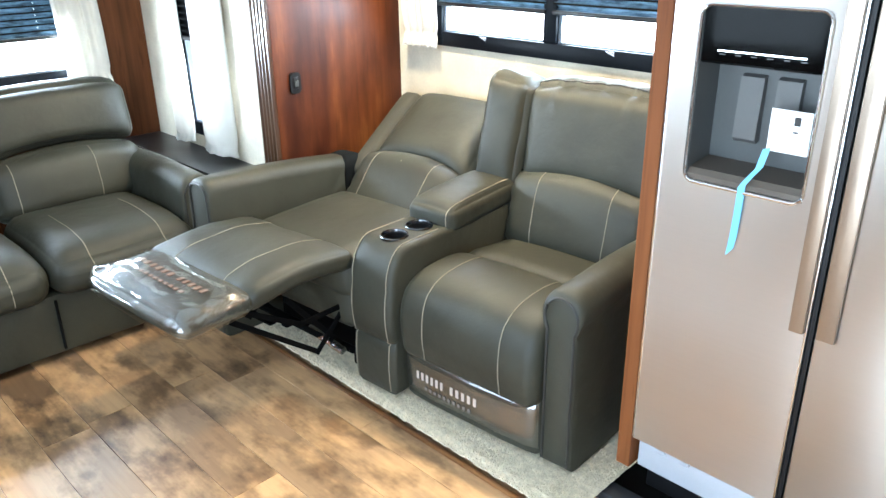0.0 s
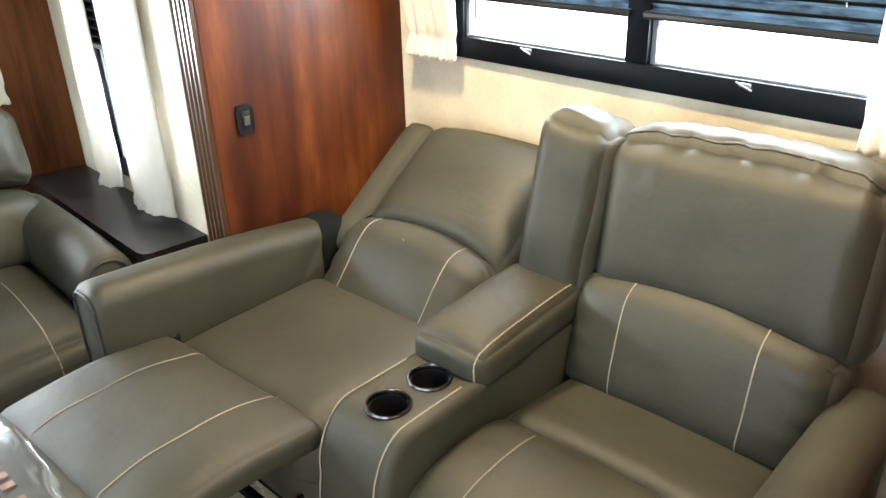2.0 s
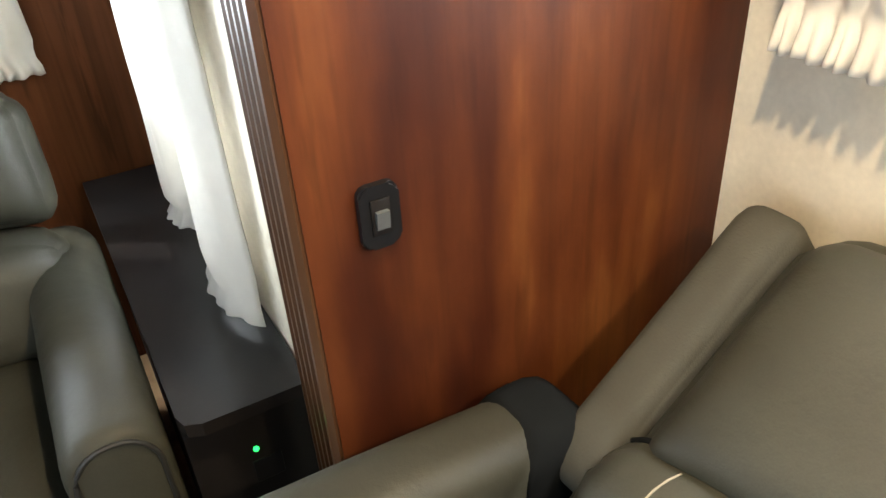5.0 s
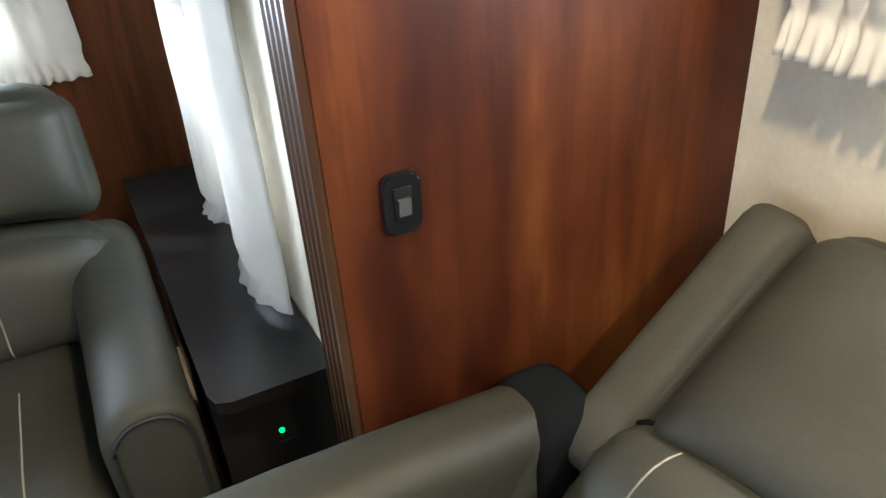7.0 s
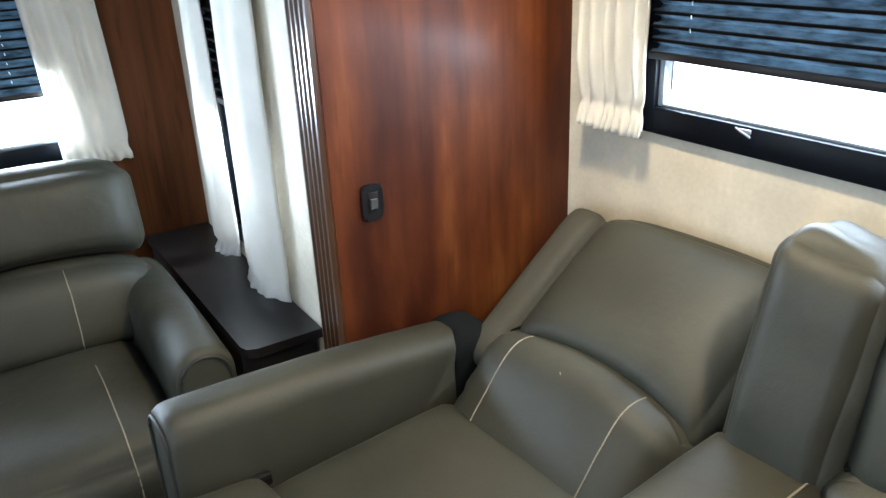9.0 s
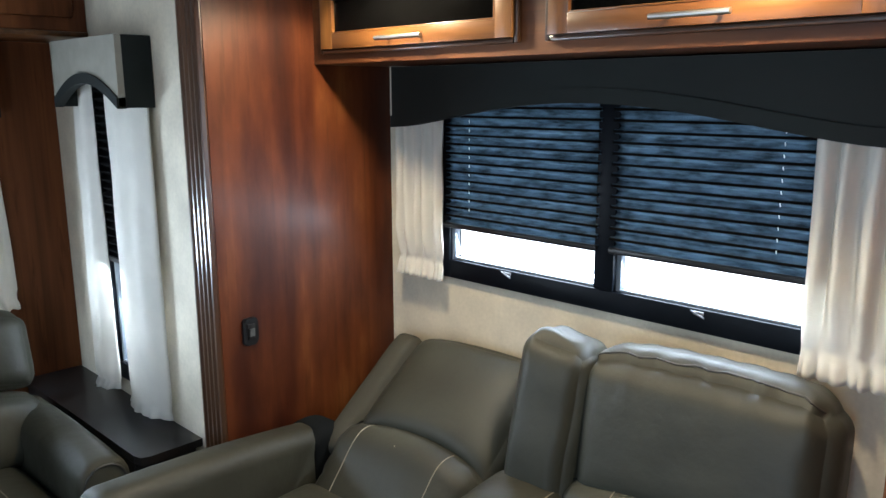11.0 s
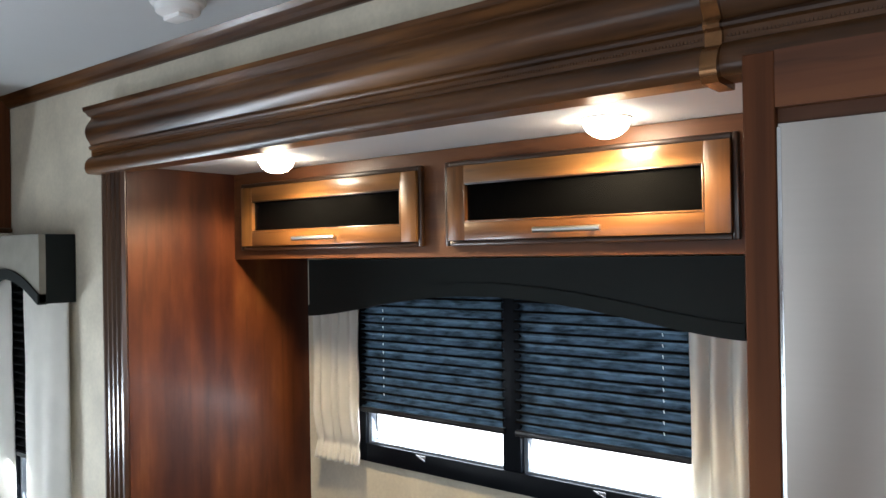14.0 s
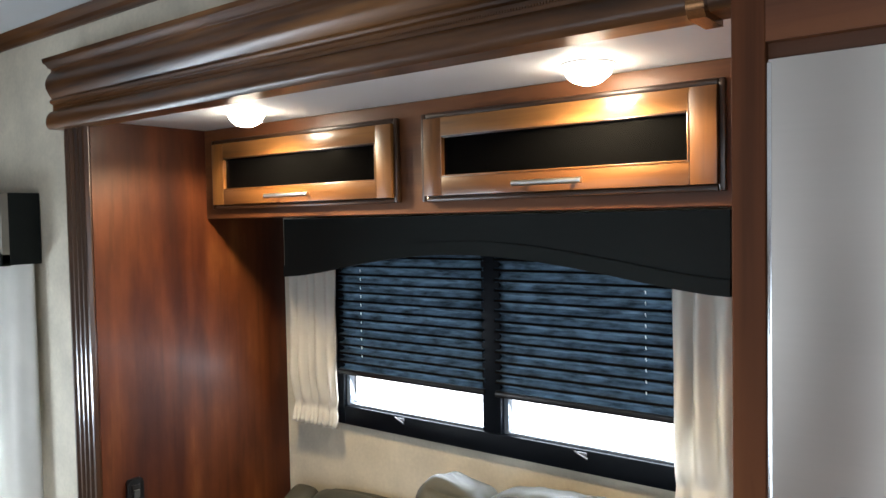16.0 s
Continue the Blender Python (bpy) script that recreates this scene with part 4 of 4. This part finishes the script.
for x0, wd, zz, hh, ncut in ((RS - 0.185, 0.125, 0.178, 0.028, 6), (RS - 0.040, 0.115, 0.178, 0.028, 5), (RS - 0.150, 0.200, 0.140, 0.012, 10)):
    for q in range(ncut):
        a = x0 + wd * q / ncut
        yy = -0.0375 + 0.012 * ((a - RS) / 0.27) ** 2
        part("printed_bar", box(a, a + wd / ncut * 0.5, yy, yy + 0.0012, zz - hh / 2, zz + hh / 2), PALEPRINT if hh > 0.02 else DIMPRINT, foot, "pale printed bar on the plastic")


SEATFRONT = eased([(0.285, 0.235), (0.12, 0.225), (-0.012, 0.228), (-0.034, 0.275), (-0.040, 0.34), (-0.032, 0.405), (-0.004, 0.458), (0.05, 0.488), (0.13, 0.500), (0.21, 0.498), (0.268, 0.482), (0.294, 0.44), (0.295, 0.33)])
front = part("seat_cushion", swept(SEATFRONT, RS - SW / 2, RS + SW / 2, 0.045, 14, 0.0022, 0.012), LEATHER, SOFA, "padded leather seat front", True, 60)
for u in (-0.55, 0.55):
    seam([(RS + u * SW / 2, p.x - (0.003 if p.y < 0.45 else 0.0), p.y + (0.0105 if p.y > 0.40 else 0.008 * max(0.0, (p.y - 0.36) / 0.04))) for p in SEATFRONT[12:49]], front)
sr = padded(SW, 0.32, 0.16, 0.055, (0, 0, 0.014, 0.004), lambda q, a, b, c: q + Vector((0, 0, -0.012 * a * a - 0.01 * b)), (RS, 0.41, 0.40), -3)
upholstery("seat_cushion", sr, "padded leather seat", 14)


def arched(lift):
    # the seam between lumbar and head cushion arches up in the middle
    def f(q, a, b, c):
        q.z += lift * (1 - a * a) * (c if c > 0 else 0)
        if b < 0:
            side = max(0.0, abs(a) - 0.62) / 0.38
            q.y += 0.0045 * side * (math.sin(c * 15 + 3 * a) + 0.5 * math.sin(c * 31 + a)) * -b
            q.y += 0.003 * max(0.0, c - 0.6) * math.sin(a * 19 + 1) * -b
        return q
    return f


def hollow(lift):
    def f(q, a, b, c):
        q.z += lift * (1 - a * a) * (-c if c < 0 else 0)
        q.z -= 0.018 * abs(a) ** 3 * (c if c > 0 else 0)
        return q
    return f


lum = padded(SW + 0.03, 0.17, 0.265, 0.05, (0.045, 0, 0, 0.004), arched(0.055), (RS + 0.004, 0.615, 0.545), -12)
lumbar = upholstery("lumbar_cushion", lum, "padded leather lumbar cushion", 26)
for u in (-0.47, 0.52):
    stitch(lum, [(u, -1, c) for c in span(-0.8, 0.96)], lumbar)


# Shadow in the seam under the head cushion, put in as a dark tube.
part("piping", tube([lum(a, -0.62, 1.0) + Vector((0, -0.001, 0.002)) for a in span(-0.9, 0.9, 24)], 0.004, 6), LEATHER_DARK, lumbar, "dark tube drawn as seam shadow", True)


def slump(q, a, b, c):
    q = hollow(0.055)(q, a, b, c)
    if c > 0.3:
        q.y += 0.011 * (c - 0.3) ** 1.5 * (math.sin(a * 19 + 2 * c) + 0.7 * math.sin(a * 33 + 1.3 + c)) * (1 if b < 0 else 0.4)
        q.z += 0.0016 * math.sin(a * 23 + 4 * b)
    return q


head = padded(SW + 0.04, 0.20, 0.40, 0.075, (0.035, 0, 0.014, 0.006), slump, (RS + 0.012, 0.706, 0.806), -9)
head_ob = upholstery("head_cushion", head, "puckered leather head cushion", 46)
part("piping", tube([head(a, -0.74 + 0.03 * math.sin(5 * a), 1.0) + Vector((0, 0, 0.001)) for a in span(-0.93, 0.93, 30)], 0.0028, 6), PIPING, head_ob, "corded top seam", True)
part("back_shell", box(RS - SW / 2 + 0.01, RS + SW / 2 - 0.01, 0.70, 0.79, 0.10, 0.95, 0.03), LEATHER_DARK, SOFA, "", True)
part("seat_base", box(RS - SW / 2 + 0.008, RS + SW / 2 - 0.008, 0.062, 0.70, RUG_Z + 0.006, 0.33, 0.01), LEATHER_DARK, SOFA, "", True)
arm(0.632, 0.756, 0.0, 0.66, 1)

# console between the seats
cw = 0.196


CONSOLE = [(-0.022, 0.060), *[(-0.030 - 0.006 * math.sin(math.pi * k / 6), 0.075 + 0.17 * k / 6) for k in range(7)], (-0.022, 0.252)]
CONSOLE += [(-0.034 - 0.010 * math.sin(math.pi * k / 8), 0.260 + 0.18 * k / 8) for k in range(9)]
CONSOLE += [(0.055 - 0.089 * math.cos(radians(90 * k / 9)), 0.448 + 0.132 * math.sin(radians(90 * k / 9))) for k in range(1, 10)]
CONSOLE += [(0.07 + 0.02 * k, 0.580) for k in range(28)] + [(0.625, 0.565), (0.625, 0.060)]
CONSOLE = [(y - 0.018, z) for y, z in CONSOLE]
console_mesh = swept(CONSOLE, 0.010 - cw / 2, 0.010 + cw / 2, 0.026, 6, 0.001)
bmesh.ops.recalc_face_normals(console_mesh, faces=console_mesh.faces)
CUPS = (0.060, 0.174)
for cy in CUPS:
    round_hole(console_mesh, 0.015, cy, 0.0425)
console = part("console", console_mesh, LEATHER, SOFA, "padded leather console", True, 60)
for u in (0.084, -0.070):
    seam([(u, y - (0.0012 if z < 0.50 else 0), z + (0.0008 if z > 0.46 else 0)) for y, z in CONSOLE[1:35]], console)
lid = padded(cw + 0.006, 0.36, 0.085, 0.028, (0.012, 0, 0.016, 0.003), lambda q, a, b, c: q + Vector((0, 0, 0.012 * b - 0.006 * a * a)), (0.010, 0.408, 0.610))
lid_ob = upholstery("armrest_lid", lid, "padded lid of the storage console", 14, console)
stitch(lid, [(0.80, b, 1) for b in span(0.95, -0.93, 12)] + [(0.80, -1, c) for c in span(0.9, -0.6, 5)], lid_ob)
for cy in CUPS:
    cup = part("cup_holder", turned([(0.0415, -0.012), (0.046, -0.010), (0.0475, 0.002), (0.0455, 0.0055), (0.0420, 0.005), (0.0405, 0.001), (0.0395, -0.012), (0.0415, -0.012)], 32, (0.015, cy, 0.5805), caps=False), DARKCHROME, console, "dark chrome cup holder rim", True)
    part("cup_well", turned([(0.0402, -0.075), (0.0402, -0.006), (0.0390, -0.006), (0.0350, -0.068), (0.002, -0.070)], 28, (0.015, cy, 0.5805)), BLACK, cup, "deep black cup well", True)
cb = padded(0.190, 0.18, 0.43, 0.05, (0.02, 0, 0.012, 0.006), lambda q, a, b, c: q + Vector((0.012 * c, 0.002 * math.sin(7 * c) + 0.0022 * max(0, c - 0.4) * math.sin(9 * a + 5 * c), -0.014 * a * max(0, c) + 0.002 * max(0, c) * math.sin(7 * b + 4 * a))), (0.026, 0.665, 0.79), -10)
upholstery("console_back", cb, "narrow padded back of the console", 24)

# left seat, reclined with its footrest out
lsh = padded(0.105, 0.12, 0.46, 0.035, (0.008, 0, 0, 0), None, (-0.655, 0.703, 0.658), -53)
upholstery("back_wing", lsh, "matt taupe padded outer edge of the reclined back", 12, material=WINGCLOTH)
ll = padded(SW + 0.01, 0.17, 0.30, 0.07, (0.045, 0, 0, 0.003), arched(0.05), (LS + 0.008, 0.507, 0.486), -40)
llum = upholstery("lumbar_cushion", ll, "padded leather lumbar cushion, reclined", 26)
for u in (-0.55, 0.55):
    stitch(ll, [(u, -1, c) for c in span(-0.85, 0.96)], llum)
# Dark tube paints the same seam shadow on the reclined back.
part("piping", tube([ll(a, -0.62, 1.0) + Vector((0, 0, 0.002)) for a in span(-0.9, 0.9, 24)], 0.004, 6), LEATHER_DARK, llum, "dark tube drawn as seam shadow", True)
part("lint_speck", tube([ll(-0.04, -1.0, 0.62), ll(-0.02, -1.0, 0.60)], 0.0011, 5), THREAD, llum, "tiny white lint speck")
lh = padded(SW - 0.03, 0.18, 0.425, 0.065, (0.034, 0, 0.01, 0.004), hollow(0.05), (LS + 0.024, 0.741, 0.670), -55)
upholstery("head_cushion", lh, "padded leather head cushion, reclined", 18)
ls = padded(SW + 0.02, 0.50, 0.17, 0.06, (0, 0, 0.016, 0.003), lambda q, a, b, c: q + Vector((0, 0.012 * a, -0.008 * a * a)), (LS - 0.002, 0.190, 0.425), 2)
upholstery("seat_cushion", ls, "padded leather seat", 16)
lb = padded(SW - 0.01, 0.10, 0.26, 0.05, (0.01, 0, 0, 0), None, (LS + 0.005, 0.02, 0.34))
upholstery("seat_apron", lb, "leather apron under the seat", 12)
part("seat_base", box(LS - SW / 2 + 0.02, LS + SW / 2 - 0.02, 0.05, 0.62, RUG_Z + 0.03, 0.345, 0.01), BLACKWELL, SOFA, "", True)
lm = padded(SW + 0.02, 0.42, 0.075, 0.032, (0.012, 0, 0.014, 0.004), lambda q, a, b, c: q + Vector((0, 0.014 * a, 0.022 - 0.022 * b * b + 0.006 * noise.noise(Vector((a * 2.4, b * 2.1, 7))))), (LS - 0.006, -0.222, 0.476), 0.5)
legrest = upholstery("leg_rest", lm, "extended padded leg rest", 18)
for u in (-0.45, 0.50):
    stitch(lm, [(u, b, 1) for b in span(0.97, -0.97, 20)], legrest)
le = padded(SW + 0.02, 0.25, 0.066, 0.035, (0.01, 0, 0.014, 0.004), None, (LS - 0.01, -0.515, 0.470), 3)
endpad = upholstery("footrest", le, "extended padded footrest", 14)
lc = padded(SW + 0.034, 0.25, 0.078, 0.035, (0.012, 0, 0.018, 0.004), lambda q, a, b, c: q + Vector((0, 0, 0.010 * noise.noise(Vector((a * 5, b * 3, c)))) if c > 0 else (0, 0, 0)), (LS - 0.01, -0.528, 0.471), 3, 0.004)
for x0, wd, yy, ncut in ((LS - 0.20, 0.21, -0.50, 6), (LS + 0.03, 0.16, -0.50, 5), (LS - 0.15, 0.29, -0.545, 10)):
    for q in range(ncut):
        a, deep = x0 + wd * q / ncut, 0.022 if ncut < 10 else 0.012
        part("printed_bar", box(a, a + wd / ncut * 0.5, yy - deep / 2, yy + deep / 2, 0.5175, 0.5205), COPPERPRINT, endpad, "copper printed bar on the plastic")
film = part("plastic_cover", block(lc, 22), FILM, endpad, "shiny clear protective plastic film", True, 70)
film.visible_shadow = False
left_arm = arm(-0.80, -0.668, -0.182, 0.545, -1, 0.614, rise=0.062, slab=0.05)
arm(-0.807, -0.6600, 0.448, 0.570, -1, 0.617, left_arm, 0.2, "dark fabric gusset at the back of the arm", "arm_gusset", LEATHER_DARK, slab=0.046)
lever = bmesh.new()
box(-0.668, -0.650, -0.08, -0.01, 0.478, 0.506, 0.006, lever)
part("recline_lever", lever, BLACK, SOFA, "small black recline lever", True)
for mx in (LS - 0.19, LS + 0.20):
    for a, b in (((0.10, 0.30), (-0.20, 0.30)), ((-0.02, 0.14), (-0.24, 0.40)), ((0.06, 0.36), (-0.14, 0.17)), ((-0.14, 0.17), (-0.44, 0.40)), ((-0.20, 0.30), (-0.40, 0.42))):
        d = Vector((b[0] - a[0], b[1] - a[1])).normalized() * 0.009
        part("link_bar", prism([(a[0] - d.y - d.x, a[1] + d.x - d.y), (a[0] + d.y - d.x, a[1] - d.x - d.y), (b[0] + d.y + d.x, b[1] - d.x + d.y), (b[0] - d.y + d.x, b[1] + d.x + d.y)], lambda u, v, s: (s, u, v), mx - 0.003 + 0.007 * (a[1] > 0.25), mx + 0.003 + 0.007 * (a[1] > 0.25)), BLACKWELL, SOFA, "black steel recline link")
for my, mz in ((-0.02, 0.14), (0.24, 0.12)):
    part("cross_tube", tube([(LS - 0.24, my, mz), (LS + 0.25, my, mz)], 0.014, 8), BLACKWELL, SOFA, "black cross tube", True)
for mx in (LS - 0.21, LS + 0.22):
    part("floor_rail", box(mx - 0.02, mx + 0.02, 0.02, 0.55, RUG_Z + 0.004, 0.10, 0.006), BLACKWELL, SOFA, "black floor rail", True)
for my, mz in ((-0.12, 0.22), (-0.30, 0.34)):
    part("cross_bar", box(LS - 0.19, LS + 0.20, my - 0.012, my + 0.012, mz - 0.003, mz + 0.003), BLACKWELL, SOFA, "black steel cross bar")
part("cross_rod", tube([(LS + 0.10, -0.085, 0.20), (LS + 0.262, -0.075, 0.165)], 0.015, 10), CHROME, SOFA, "bright steel rod", True)

# ---- rear sofa ----
REAR = thing("sofa", "grey leather fold-out sofa under the rear window", "sofa", Matrix.Translation((-0.16, -1.84, 0)) @ Matrix(((0, -1, 0, 0), (1, 0, 0, 0), (0, 0, 1, 0), (0, 0, 0, 1))))
for k in range(3):
    cx = 0.565 - 0.57 * k
    bx, bw = (cx + (0.047, 0, -0.047)[k], (0.655, 0.56, 0.655)[k])
    sh = padded(0.565, 0.62, 0.19, 0.075, (0.02, 0, 0.025, 0.003), lambda q, a, b, c: q + Vector((0, 0, -0.03 * max(0.0, -b) ** 2 if c > 0 else 0)), (cx, 0.28, 0.335), -2)
    s_ = upholstery("seat_cushion", sh, "padded leather seat cushion", 16, REAR)
    bs = padded(bw, 0.16, 0.24, 0.065, (0.045, 0, 0, 0.003), arched(0.045), (bx, 0.64, 0.49), -14)
    b_ = upholstery("lumbar_cushion", bs, "padded leather lumbar cushion", 14, REAR)
    hs = padded(bw, 0.18, 0.30, 0.07, (0.03, 0, 0.012, 0.004), hollow(0.045), (bx, 0.74, 0.745), -12)
    upholstery("head_cushion", hs, "padded leather head cushion", 14, REAR)
    for u in (-0.5, 0.5):
        stitch(sh, [(u, b, 1) for b in span(0.3, -0.93)] + [(u, -1, c) for c in span(0.9, -0.6, 6)], s_)
        stitch(bs, [(u - (0.23, 0, 0)[k], -1, c) for c in span(-0.8, 0.96)], b_)
part("base", box(-0.86, 0.86, 0.02, 0.80, 0.03, 0.27, 0.02), LEATHER, REAR, "leather-covered base", True)
part("skirt_seam", tube([(0.28, 0.016, 0.05), (0.28, 0.014, 0.25)], 0.005, 6), LEATHER_DARK, REAR)
arm(0.832, 0.985, 0.055, 0.76, 1, 0.575, REAR, 0.03, slab=0.07)
arm(-0.985, -0.832, 0.055, 0.76, -1, 0.575, REAR, 0.03, slab=0.07)
for fx in (-0.9, 0.9):
    for fy in (0.1, 0.74):
        part("foot", turned([(0.022, 0.0), (0.025, 0.03), (0.024, 0.04)], 12, (fx, fy, 0)), BLACK, REAR)

# ---- end table with a power point ----
table = thing("end_table", "black laminate corner end table under the curtains", "table")
part("top", prism([(-1.158, -0.634), (-1.158, -0.846), (-0.235, -0.836), (-0.210, -0.828), (-0.200, -0.804), (-0.200, -0.634)], lambda u, v, s: (u, v, s), 0.518, 0.543), BLACKLAM, table, "black laminate top with a rounded corner")
part("carcass", box(-1.155, -0.236, -0.836, -0.637, 0.0, 0.517, 0.004), BLACKLAM, table, "", True)
part("indicator", turned([(0.005, 0.0), (0.0045, 0.003), (0.001, 0.0045)], 12), GREENLED, table, "small green indicator light").matrix_basis = pose(-0.236, -0.734, 0.416, 0, 90, 0)
part("socket_plate", box(-0.238, -0.2345, -0.745, -0.695, 0.34, 0.39, 0.002), BLACK, table)

# ---- floor planks ----
PW, PL = 0.152, 1.22
plank = to_mesh("plank", box(0.0005, PL - 0.0005, 0.0005, PW - 0.0005, -0.012, 0.0, 0.0012, seg=1), PLANK)
row = 0
y = -3.04
while y < -0.80:
    x, first = -1.21, random.uniform(0.2, 1.0)
    while x < 4.15:
        first = min(first, (4.195 - x) / PL)
        p = new("plank", plank)
        p.parent, p.location, p.scale = floor, (x, y, 0), (first, 1, 1)
        x, first = x + PL * first, 1.0
    y += PW
